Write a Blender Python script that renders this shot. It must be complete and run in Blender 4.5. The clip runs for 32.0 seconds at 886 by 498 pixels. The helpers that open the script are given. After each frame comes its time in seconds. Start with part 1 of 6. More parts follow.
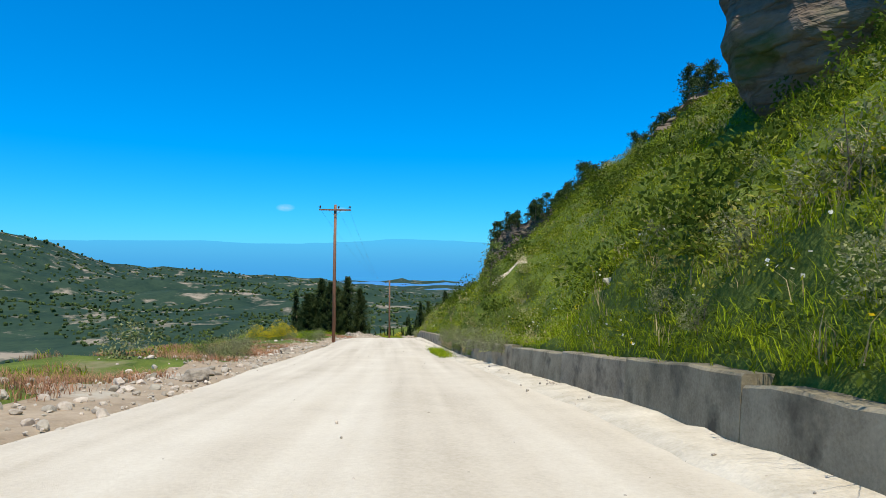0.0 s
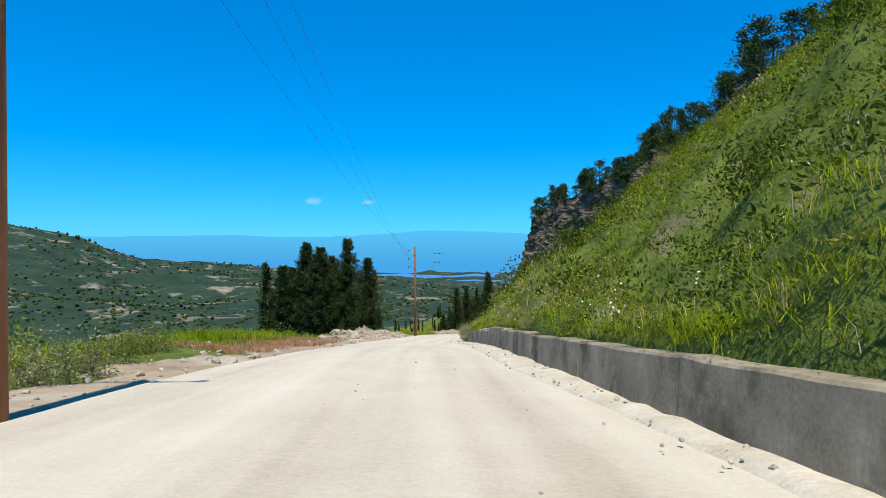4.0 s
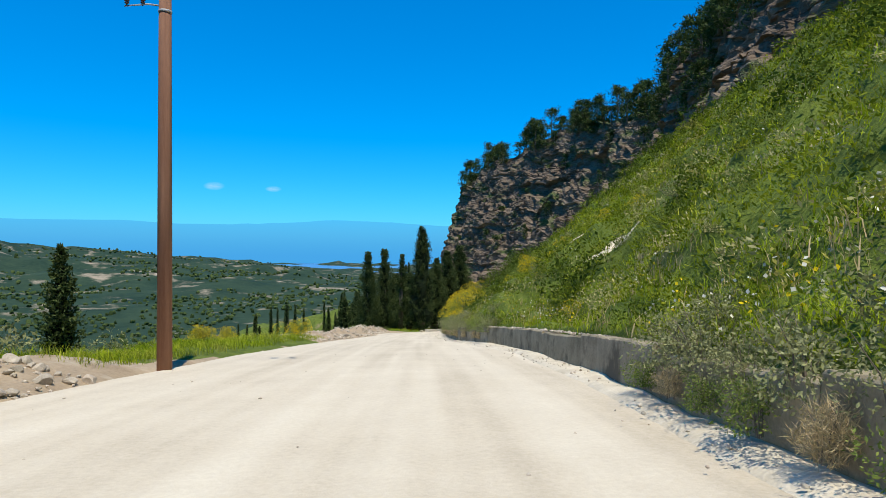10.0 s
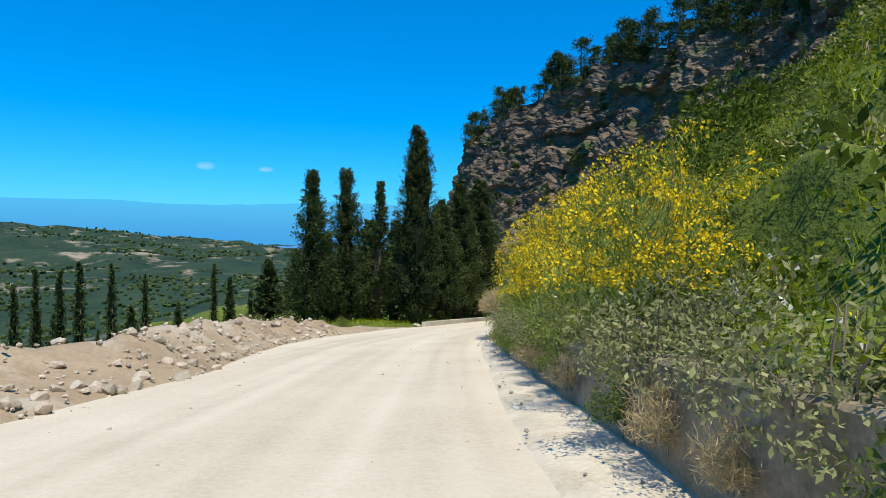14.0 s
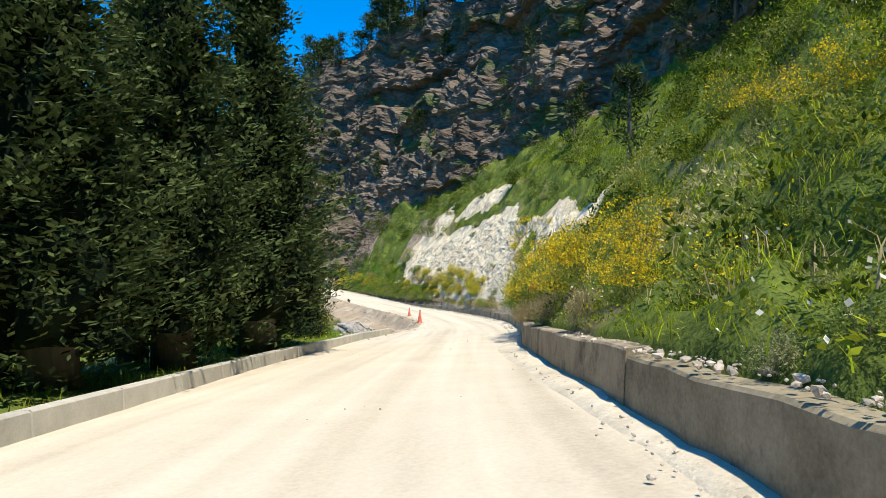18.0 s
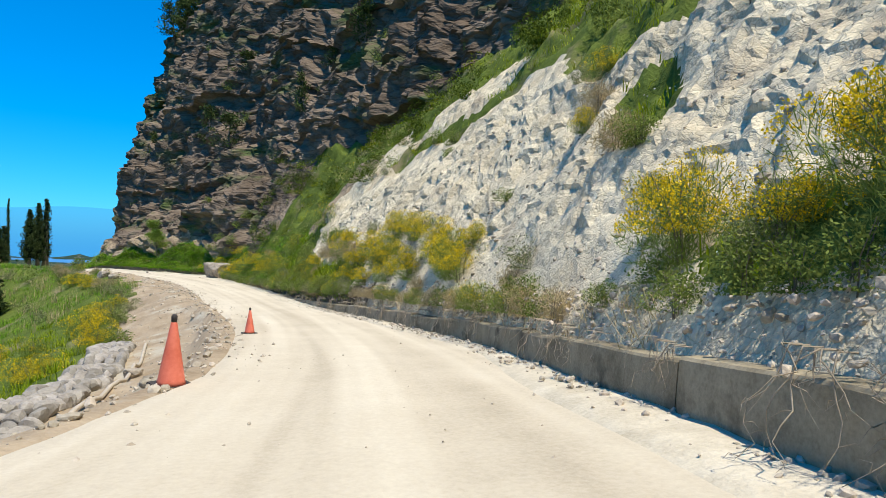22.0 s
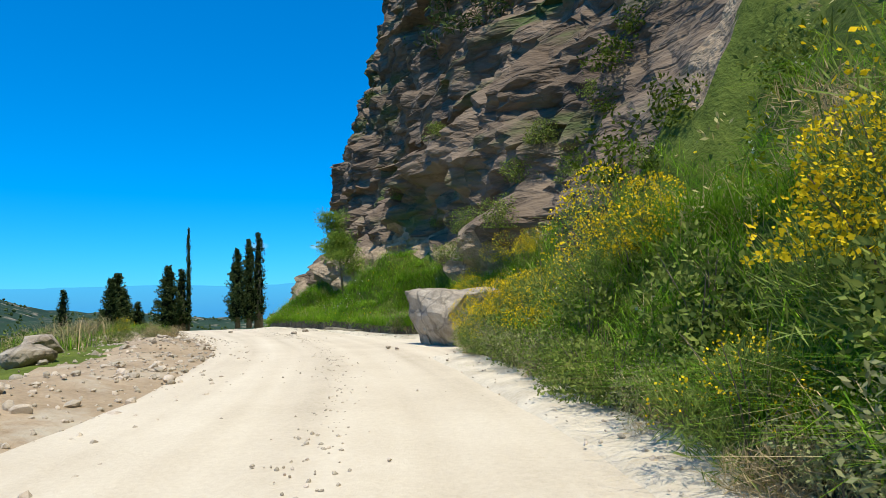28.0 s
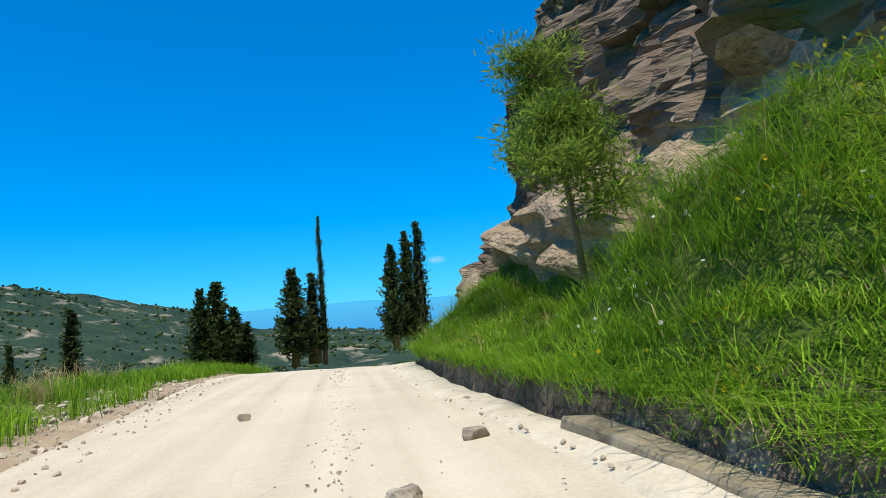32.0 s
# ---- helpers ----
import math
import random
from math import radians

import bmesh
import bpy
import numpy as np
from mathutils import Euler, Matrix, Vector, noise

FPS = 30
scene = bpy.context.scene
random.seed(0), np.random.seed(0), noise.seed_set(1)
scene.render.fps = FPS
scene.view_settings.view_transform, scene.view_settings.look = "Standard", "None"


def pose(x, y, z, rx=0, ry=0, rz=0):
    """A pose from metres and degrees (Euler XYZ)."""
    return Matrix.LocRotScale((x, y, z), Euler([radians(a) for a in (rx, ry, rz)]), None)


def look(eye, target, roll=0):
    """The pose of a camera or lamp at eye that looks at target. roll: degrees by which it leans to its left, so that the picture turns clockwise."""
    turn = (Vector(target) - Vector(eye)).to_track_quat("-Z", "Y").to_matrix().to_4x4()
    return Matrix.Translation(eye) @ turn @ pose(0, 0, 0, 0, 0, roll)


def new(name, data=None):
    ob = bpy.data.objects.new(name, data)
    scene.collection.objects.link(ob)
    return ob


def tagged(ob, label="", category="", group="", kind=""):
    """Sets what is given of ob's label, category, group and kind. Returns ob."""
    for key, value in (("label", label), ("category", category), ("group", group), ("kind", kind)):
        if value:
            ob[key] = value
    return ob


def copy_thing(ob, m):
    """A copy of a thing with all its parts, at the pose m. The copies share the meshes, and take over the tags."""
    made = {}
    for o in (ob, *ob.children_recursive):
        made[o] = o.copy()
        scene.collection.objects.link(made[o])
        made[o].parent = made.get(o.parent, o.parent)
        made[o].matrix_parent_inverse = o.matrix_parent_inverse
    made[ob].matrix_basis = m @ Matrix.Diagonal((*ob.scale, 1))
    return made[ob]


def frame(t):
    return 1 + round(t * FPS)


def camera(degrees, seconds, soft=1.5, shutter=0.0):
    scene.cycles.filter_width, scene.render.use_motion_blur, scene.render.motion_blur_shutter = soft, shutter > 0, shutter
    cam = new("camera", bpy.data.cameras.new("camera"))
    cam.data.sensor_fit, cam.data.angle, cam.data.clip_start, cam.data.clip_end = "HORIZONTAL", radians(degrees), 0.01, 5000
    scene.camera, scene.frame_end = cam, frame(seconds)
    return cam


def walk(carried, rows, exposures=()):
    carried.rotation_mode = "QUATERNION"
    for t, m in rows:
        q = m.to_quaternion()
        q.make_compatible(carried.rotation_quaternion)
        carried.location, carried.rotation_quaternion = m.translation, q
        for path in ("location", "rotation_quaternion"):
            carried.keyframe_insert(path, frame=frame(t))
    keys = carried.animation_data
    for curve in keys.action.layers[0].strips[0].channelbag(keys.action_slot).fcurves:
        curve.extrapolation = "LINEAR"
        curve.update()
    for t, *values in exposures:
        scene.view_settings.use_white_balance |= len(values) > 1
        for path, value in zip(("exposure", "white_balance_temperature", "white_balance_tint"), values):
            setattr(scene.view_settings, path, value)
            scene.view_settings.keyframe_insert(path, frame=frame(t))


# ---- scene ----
cam = camera(71.5, 32.0, soft=0.55)
PATH = [
    (0, (-0.048, -0.335, 1.318), (-0.047, 1.665, 1.339), 0.5),
    (0.5, (-0.27, 5.194, 0.63), (-0.293, 7.194, 0.64), -0.3),
    (1, (-0.51, 10.414, -0.008), (-0.556, 12.414, -0.02), -0.8),
    (1.5, (-0.808, 14.927, -0.597), (-0.871, 16.926, -0.625), -1.2),
    (2, (-1.189, 19.95, -1.197), (-1.273, 21.948, -1.231), -1.4),
    (2.5, (-1.606, 24.906, -1.774), (-1.706, 26.903, -1.787), -1.3),
    (3, (-1.958, 29.697, -2.328), (-2.071, 31.694, -2.334), -2.2),
    (3.5, (-2.499, 34.769, -2.934), (-2.601, 36.767, -2.93), -1.2),
    (5.5, (-4.18, 54.187, -4.709), (-4.254, 56.184, -4.78), 0.6),
    (6, (-4.536, 58.901, -5.336), (-4.592, 60.899, -5.415), 1.2),
    (6.5, (-4.87, 63.705, -6.05), (-4.913, 65.703, -6.127), 1.9),
    (7, (-5.206, 68.588, -6.776), (-5.246, 70.586, -6.857), 2.2),
    (7.5, (-5.486, 73.586, -7.51), (-5.507, 75.584, -7.601), 1.3),
    (8, (-5.621, 78.721, -8.299), (-5.611, 80.719, -8.385), 0.6),
    (8.5, (-5.78, 84.161, -9.075), (-5.707, 86.159, -9.141), 1.1),
    (9, (-5.631, 89.326, -9.758), (-5.49, 91.32, -9.8), 1.5),
    (9.5, (-5.317, 94.439, -10.466), (-5.132, 96.43, -10.498), 1.6),
    (10, (-4.898, 99.669, -11.089), (-4.695, 101.658, -11.118), 0.8),
    (10.5, (-4.445, 104.99, -11.773), (-4.231, 106.979, -11.79), -0.2),
    (11, (-4.153, 110.039, -12.396), (-3.94, 112.027, -12.423), -1.0),
    (11.5, (-3.876, 115.163, -13.058), (-3.678, 117.152, -13.117), -1.6),
    (12, (-3.534, 119.656, -13.532), (-3.341, 121.645, -13.617), 0.1),
    (12.5, (-3.337, 124.826, -14.336), (-3.126, 126.814, -14.403), 0.0),
    (13, (-3.013, 129.768, -15.026), (-2.81, 131.755, -15.109), 1.6),
    (13.5, (-2.583, 134.662, -15.654), (-2.379, 136.65, -15.741), 1.2),
    (15.5, (-0.836, 153.726, -18.201), (-0.484, 155.694, -18.261), 1.1),
    (16, (-0.121, 158.343, -18.818), (0.297, 160.297, -18.892), 0.0),
    (16.5, (1.018, 162.76, -19.502), (1.528, 164.692, -19.576), 0.3),
    (17, (2.287, 167.632, -20.285), (2.901, 169.535, -20.336), -0.5),
    (17.5, (3.833, 172.47, -20.768), (4.551, 174.336, -20.823), 0.2),
    (18, (5.525, 177.193, -21.479), (6.315, 179.03, -21.523), 0.1),
    (18.5, (7.364, 181.843, -22.194), (8.226, 183.646, -22.256), 0.3),
    (19, (9.243, 186.383, -22.874), (10.174, 188.152, -22.918), 1.7),
    (19.5, (11.573, 191.266, -23.594), (12.543, 193.015, -23.626), 2.4),
    (20, (14.061, 195.641, -24.013), (15.053, 197.378, -24.04), 1.6),
    (20.5, (16.529, 200.145, -24.559), (17.536, 201.873, -24.588), 1.6),
    (21, (18.897, 204.579, -25.03), (19.892, 206.313, -25.036), 2.2),
    (21.5, (20.777, 208.472, -25.607), (21.722, 210.235, -25.643), 2.6),
    (22, (22.661, 212.688, -26.18), (23.548, 214.481, -26.199), 2.0),
    (22.5, (24.394, 216.953, -26.673), (25.2, 218.783, -26.673), 1.5),
    (23, (25.801, 221.24, -27.178), (26.51, 223.11, -27.158), 1.5),
    (23.5, (26.86, 225.41, -27.521), (27.446, 227.322, -27.473), 1.2),
    (24, (28.088, 230.839, -27.888), (28.537, 232.786, -27.805), 0.1),
    (24.5, (28.697, 235.676, -28.133), (29.031, 237.646, -28.04), -0.6),
    (25, (29.342, 240.302, -28.537), (29.576, 242.285, -28.426), -1.0),
    (25.5, (29.759, 245.002, -28.786), (29.929, 246.991, -28.669), -2.3),
    (27.5, (30.241, 264.14, -29.425), (30.325, 266.132, -29.275), -1.5),
    (28, (30.095, 268.034, -29.526), (30.134, 270.028, -29.376), -1.6),
    (28.5, (29.985, 271.983, -29.685), (29.943, 273.975, -29.517), -1.8),
    (29, (29.633, 275.421, -29.748), (29.473, 277.407, -29.58), -2.5),
    (29.5, (29.085, 278.783, -29.722), (28.787, 280.75, -29.51), -3.3),
    (30, (28.396, 281.448, -29.728), (28.02, 283.4, -29.505), -4.3),
    (30.5, (27.678, 284.218, -29.815), (27.297, 286.171, -29.616), -4.6),
    (31, (26.985, 286.937, -29.77), (26.617, 288.893, -29.574), -5.1),
    (31.5, (26.227, 289.4, -29.8), (25.815, 291.35, -29.6), -4.4),
    (32, (25.405, 291.945, -29.679), (24.891, 293.867, -29.478), -4.5),
]
walk(cam, [(t, look(eye, target, roll)) for t, eye, target, roll in PATH],
     exposures=((0, 0.08), (14, 0.08), (17.5, 0.38), (20.3, 0.42), (22, 0.18), (32, 0.12)))

# ---- light ----
SUN_EL, SUN_AZ = radians(69), radians(172)      # height, and bearing clockwise from +y
world = bpy.data.worlds.new("sky")
scene.world = world
world.use_nodes = True
wn = world.node_tree.nodes
wl = world.node_tree.links
sky = wn.new("ShaderNodeTexSky")
sky.sky_type = "NISHITA"
sky.sun_disc = False
sky.sun_elevation, sky.sun_rotation = SUN_EL, SUN_AZ
sky.altitude, sky.air_density, sky.dust_density, sky.ozone_density = 300, 1.0, 0.15, 3.0
hue = wn.new("ShaderNodeHueSaturation")
hue.inputs["Hue"].default_value = 0.5
hue.inputs["Saturation"].default_value = 1.1
hue.inputs["Value"].default_value = 1.0
tint = wn.new("ShaderNodeMix")
tint.data_type, tint.blend_type = "RGBA", "MULTIPLY"
tint.inputs[0].default_value = 1.0
tint.inputs[7].default_value = (0.30, 1.0, 1.70, 1)
even = wn.new("ShaderNodeGamma")
even.inputs[1].default_value = 0.8
wl.new(sky.outputs[0], even.inputs[0])
wl.new(even.outputs[0], tint.inputs[6])
wl.new(tint.outputs[2], hue.inputs["Color"])
wl.new(hue.outputs[0], wn["Background"].inputs[0])
wn["Background"].inputs[1].default_value = 0.136
sun = bpy.data.lights.new("sun", "SUN")
sun.energy, sun.angle, sun.color = 5.0, radians(0.5), (1.0, 0.93, 0.79)
sun_ob = new("sun", sun)
to_sun = Vector((math.sin(SUN_AZ) * math.cos(SUN_EL), math.cos(SUN_AZ) * math.cos(SUN_EL), math.sin(SUN_EL)))
sun_ob.matrix_world = look(to_sun * 200, (0, 0, 0))
scene.view_settings.exposure = 0.1


# ---- materials ----
def material(name, dark, light, rough=0.9, scale=3.0, bump=0.3, fine=40.0, spec=0.2, third=None, third_scale=0.4,
             third_at=0.55, island=0.0, obj_random=0.0, stretch=(1, 1, 1), bump_dist=0.05, through_light=0.0, cracks=0.0, joint=0.55):
    """Two-scale mottled surface: broad stains, fine grain, bump, a third colour in patches, variation per piece."""
    m = bpy.data.materials.new(name)
    m.use_nodes = True
    n, l = m.node_tree.nodes, m.node_tree.links
    b = n["Principled BSDF"]
    b.inputs["Roughness"].default_value = rough
    b.inputs["Specular IOR Level"].default_value = spec
    geo = n.new("ShaderNodeNewGeometry")
    mp = n.new("ShaderNodeMapping")
    mp.inputs["Scale"].default_value = stretch
    l.new(geo.outputs["Position"], mp.inputs["Vector"])

    def noise_node(sc, detail):
        t = n.new("ShaderNodeTexNoise")
        t.inputs["Scale"].default_value, t.inputs["Detail"].default_value, t.inputs["Roughness"].default_value = sc, detail, 0.65
        l.new(mp.outputs[0], t.inputs["Vector"])
        return t

    broad, grain = noise_node(scale, 5), noise_node(fine, 3)
    add = n.new("ShaderNodeMath")
    add.operation = "MULTIPLY_ADD"
    l.new(grain.outputs["Fac"], add.inputs[0])
    add.inputs[1].default_value = 0.45
    l.new(broad.outputs["Fac"], add.inputs[2])
    last = add.outputs[0]
    ramp = n.new("ShaderNodeMapRange")
    ramp.inputs["From Min"].default_value, ramp.inputs["From Max"].default_value = 0.45, 0.98
    l.new(last, ramp.inputs["Value"])
    mix = n.new("ShaderNodeMix")
    mix.data_type = "RGBA"
    mix.inputs[6].default_value, mix.inputs[7].default_value = (*dark, 1), (*light, 1)
    l.new(ramp.outputs[0], mix.inputs[0])
    col = mix.outputs[2]
    if third:
        t3 = noise_node(third_scale, 6)
        r3 = n.new("ShaderNodeMapRange")
        r3.inputs["From Min"].default_value, r3.inputs["From Max"].default_value = third_at, third_at + 0.12
        l.new(t3.outputs["Fac"], r3.inputs["Value"])
        m3 = n.new("ShaderNodeMix")
        m3.data_type = "RGBA"
        l.new(r3.outputs[0], m3.inputs[0])
        l.new(col, m3.inputs[6])
        m3.inputs[7].default_value = (*third, 1)
        col = m3.outputs[2]
    if island or obj_random:
        if island:
            src = geo.outputs["Random Per Island"]
        else:
            src = n.new("ShaderNodeObjectInfo").outputs["Random"]
        amount = island or obj_random
        rr = n.new("ShaderNodeMapRange")
        rr.inputs["To Min"].default_value, rr.inputs["To Max"].default_value = 1 - amount, 1 + amount
        l.new(src, rr.inputs["Value"])
        hs = n.new("ShaderNodeHueSaturation")
        l.new(rr.outputs[0], hs.inputs["Value"])
        rh = n.new("ShaderNodeMapRange")
        rh.inputs["To Min"].default_value, rh.inputs["To Max"].default_value = 0.5 + 0.03 * amount, 0.5 - 0.05 * amount
        l.new(src, rh.inputs["Value"])
        l.new(rh.outputs[0], hs.inputs["Hue"])
        l.new(col, hs.inputs["Color"])
        col = hs.outputs[0]
    if cracks:          # broken blocks: each one a little lighter or darker, with dark joints between
        wob = n.new("ShaderNodeVectorMath")
        wob.operation = "MULTIPLY_ADD"
        l.new(noise_node(cracks * 1.3, 4).outputs["Color"], wob.inputs[0])
        wob.inputs[1].default_value = (0.7 / cracks,) * 3
        l.new(mp.outputs[0], wob.inputs[2])
        cells, joints = n.new("ShaderNodeTexVoronoi"), n.new("ShaderNodeTexVoronoi")
        joints.feature = "DISTANCE_TO_EDGE"
        for v in (cells, joints):
            v.inputs["Scale"].default_value = cracks
            l.new(wob.outputs[0], v.inputs["Vector"])
        rj = n.new("ShaderNodeMapRange")
        rj.inputs["From Max"].default_value, rj.inputs["To Min"].default_value, rj.inputs["To Max"].default_value = 0.10, joint, 0.95
        l.new(joints.outputs["Distance"], rj.inputs["Value"])
        tone = n.new("ShaderNodeMath")
        tone.operation = "MULTIPLY_ADD"
        l.new(cells.outputs["Color"], tone.inputs[0])
        tone.inputs[1].default_value = 0.3
        l.new(rj.outputs[0], tone.inputs[2])
        hv = n.new("ShaderNodeHueSaturation")
        l.new(tone.outputs[0], hv.inputs["Value"])
        l.new(col, hv.inputs["Color"])
        col = hv.outputs[0]
        rise = n.new("ShaderNodeMath")
        rise.operation = "MULTIPLY_ADD"
        l.new(rj.outputs[0], rise.inputs[0])
        rise.inputs[1].default_value = 0.5
        l.new(last, rise.inputs[2])
        last = rise.outputs[0]
    l.new(col, b.inputs["Base Color"])
    if bump:
        bp = n.new("ShaderNodeBump")
        bp.inputs["Strength"].default_value, bp.inputs["Distance"].default_value = bump, bump_dist
        l.new(last, bp.inputs["Height"])
        l.new(bp.outputs[0], b.inputs["Normal"])
    if through_light:
        tr = n.new("ShaderNodeBsdfTranslucent")
        l.new(col, tr.inputs["Color"])
        ms = n.new("ShaderNodeMixShader")
        ms.inputs[0].default_value = through_light
        l.new(b.outputs[0], ms.inputs[1])
        l.new(tr.outputs[0], ms.inputs[2])
        l.new(ms.outputs[0], n["Material Output"].inputs["Surface"])
    return m




def road_material():
    """Compacted pale dust: grain, fine stones and pressed wheel tracks that follow the road."""
    m = bpy.data.materials.new("pale_dust_road")
    m.use_nodes = True
    n, l = m.node_tree.nodes, m.node_tree.links
    b = n["Principled BSDF"]
    b.inputs["Roughness"].default_value, b.inputs["Specular IOR Level"].default_value = 0.95, 0.08
    place, track = n.new("ShaderNodeNewGeometry"), n.new("ShaderNodeAttribute")
    track.attribute_name = "lane"
    streak_at = n.new("ShaderNodeMapping")
    streak_at.inputs["Scale"].default_value = (1.0, 0.035, 1)
    l.new(track.outputs["Vector"], streak_at.inputs["Vector"])

    def mottling(vector, size, detail):
        t = n.new("ShaderNodeTexNoise")
        t.inputs["Scale"].default_value, t.inputs["Detail"].default_value, t.inputs["Roughness"].default_value = size, detail, 0.7
        l.new(vector, t.inputs["Vector"])
        return t.outputs["Fac"]

    def blend(first, second, weight):
        x = n.new("ShaderNodeMath")
        x.operation = "MULTIPLY_ADD"
        l.new(first, x.inputs[0])
        x.inputs[1].default_value = weight
        l.new(second, x.inputs[2])
        return x.outputs[0]

    grain = mottling(place.outputs["Position"], 17, 7)
    tone = blend(grain, blend(mottling(place.outputs["Position"], 0.5, 5), mottling(streak_at.outputs[0], 1.0, 2), 0.5), 0.6)
    ramp = n.new("ShaderNodeValToRGB")
    for k, (at, colour) in enumerate(((0.34, (0.40, 0.34, 0.25)), (0.50, (0.55, 0.48, 0.365)), (0.66, (0.65, 0.585, 0.46)))):
        e = ramp.color_ramp.elements[k] if k < 2 else ramp.color_ramp.elements.new(at)
        e.position, e.color = at, (*colour, 1)
    half = n.new("ShaderNodeMath")
    half.operation = "MULTIPLY"
    half.inputs[1].default_value = 0.5
    l.new(tone, half.inputs[0])
    l.new(half.outputs[0], ramp.inputs["Fac"])
    l.new(ramp.outputs["Color"], b.inputs["Base Color"])
    bp = n.new("ShaderNodeBump")
    bp.inputs["Strength"].default_value, bp.inputs["Distance"].default_value = 0.5, 0.03
    l.new(grain, bp.inputs["Height"])
    l.new(bp.outputs[0], b.inputs["Normal"])
    return m


M_ROAD = road_material()
M_GRAVEL = material("chalk_gravel", (0.42, 0.36, 0.26), (0.68, 0.61, 0.475), 0.95, 1.5, 0.5, 18, 0.1, bump_dist=0.08)
M_DIRT = material("ochre_dirt", (0.25, 0.185, 0.115), (0.45, 0.36, 0.25), 0.95, 0.8, 0.8, 12, 0.1, third=(0.44, 0.39, 0.30), third_scale=0.5, bump_dist=0.08)
# brown earth, its colour darkened for the shade under the overhanging plants
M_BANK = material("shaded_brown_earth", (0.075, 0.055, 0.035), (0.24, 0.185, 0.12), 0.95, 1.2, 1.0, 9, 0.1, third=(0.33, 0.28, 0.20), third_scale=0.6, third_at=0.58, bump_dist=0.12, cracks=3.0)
M_SOIL = material("grassy_soil", (0.045, 0.07, 0.012), (0.15, 0.19, 0.035), 0.95, 0.9, 0.8, 9, 0.1, third=(0.24, 0.20, 0.11), third_scale=0.18, third_at=0.58, bump_dist=0.15)
M_MARL = material("white_marl", (0.43, 0.355, 0.235), (0.73, 0.64, 0.455), 0.95, 0.45, 1.0, 9.0, 0.1, third=(0.44, 0.36, 0.245), third_scale=0.3, third_at=0.55, bump_dist=0.12, cracks=6.5, joint=0.78)
M_TALUS = material("brown_talus_rock", (0.17, 0.125, 0.08), (0.41, 0.325, 0.22), 0.95, 0.4, 1.0, 2.6, 0.1, third=(0.12, 0.13, 0.05), third_scale=0.3, third_at=0.56, bump_dist=0.5, cracks=2.4, joint=0.88)
M_CLIFF = material("dark_cliff_rock", (0.072, 0.052, 0.037), (0.235, 0.18, 0.128), 0.95, 0.16, 1.0, 1.6, 0.1, third=(0.075, 0.10, 0.035), third_scale=0.13, third_at=0.53, stretch=(0.6, 0.6, 1.9), bump_dist=0.4, cracks=0.6, joint=0.65)
M_PLATEAU = material("scrub_ground", (0.04, 0.05, 0.02), (0.10, 0.11, 0.045), 0.95, 0.2, 0.5, 2.0, 0.1)
# scrub greens with pale bare patches, tinted slightly blue for distance haze
M_VALLEY = material("valley_scrub", (0.012, 0.031, 0.023), (0.042, 0.07, 0.04), 0.95, 0.014, 0.4, 0.11, 0.05, third=(0.30, 0.25, 0.18), third_scale=0.017, third_at=0.56, bump_dist=2.0)
# the haze above the sea is mixed into its blue
M_SEA = material("hazy_sea", (0.05, 0.20, 0.42), (0.06, 0.23, 0.46), 0.6, 0.001, 0.0, 0.01, 0.2)
M_CONCRETE = material("weathered_concrete", (0.155, 0.125, 0.075), (0.42, 0.355, 0.235), 0.9, 1.3, 0.5, 25, 0.2, third=(0.12, 0.10, 0.065), third_scale=0.9, third_at=0.52, obj_random=0.12, bump_dist=0.02)
M_GREYSTONE = material("grey_wall_stone", (0.20, 0.18, 0.155), (0.42, 0.39, 0.34), 0.92, 2.0, 0.7, 18, 0.15, obj_random=0.2, bump_dist=0.04)
M_KERB = material("pale_concrete", (0.36, 0.34, 0.28), (0.52, 0.49, 0.42), 0.9, 2.0, 0.4, 30, 0.2, obj_random=0.1, bump_dist=0.02)
M_STONE = material("limestone", (0.28, 0.235, 0.175), (0.54, 0.48, 0.38), 0.92, 3.0, 0.6, 22, 0.15, island=0.25, bump_dist=0.04)
M_ROCK = material("boulder_limestone", (0.20, 0.165, 0.12), (0.43, 0.38, 0.30), 0.92, 1.4, 0.8, 16, 0.15, third=(0.24, 0.20, 0.14), third_scale=1.1, obj_random=0.15, bump_dist=0.05, cracks=1.6)
M_GRASS = material("green_grass", (0.10, 0.17, 0.007), (0.29, 0.37, 0.016), 0.85, 0.35, 0, 8, 0.04, third=(0.34, 0.35, 0.06), third_scale=0.22, third_at=0.55, island=0.35, through_light=0.35)
M_LUSH = material("lush_grass", (0.07, 0.19, 0.014), (0.22, 0.40, 0.03), 0.85, 0.35, 0, 8, 0.04, third=(0.30, 0.34, 0.07), third_scale=0.5, third_at=0.62, island=0.4, through_light=0.35)
M_STRAW = material("dry_grass", (0.34, 0.27, 0.13), (0.52, 0.43, 0.24), 0.85, 0.6, 0, 8, 0.04, island=0.3, through_light=0.3)
M_REDGRASS = material("reddish_dry_grass", (0.30, 0.15, 0.08), (0.44, 0.27, 0.15), 0.85, 0.8, 0, 8, 0.04, island=0.3, through_light=0.25)
M_HERB = material("herb_leaf", (0.05, 0.085, 0.006), (0.27, 0.32, 0.02), 0.85, 0.5, 0, 8, 0.04, third=(0.40, 0.36, 0.10), third_scale=0.3, third_at=0.55, island=0.4, through_light=0.35)
M_DARKHERB = material("dark_herb_leaf", (0.03, 0.055, 0.008), (0.12, 0.17, 0.02), 0.85, 0.8, 0, 8, 0.04, island=0.35, through_light=0.25)
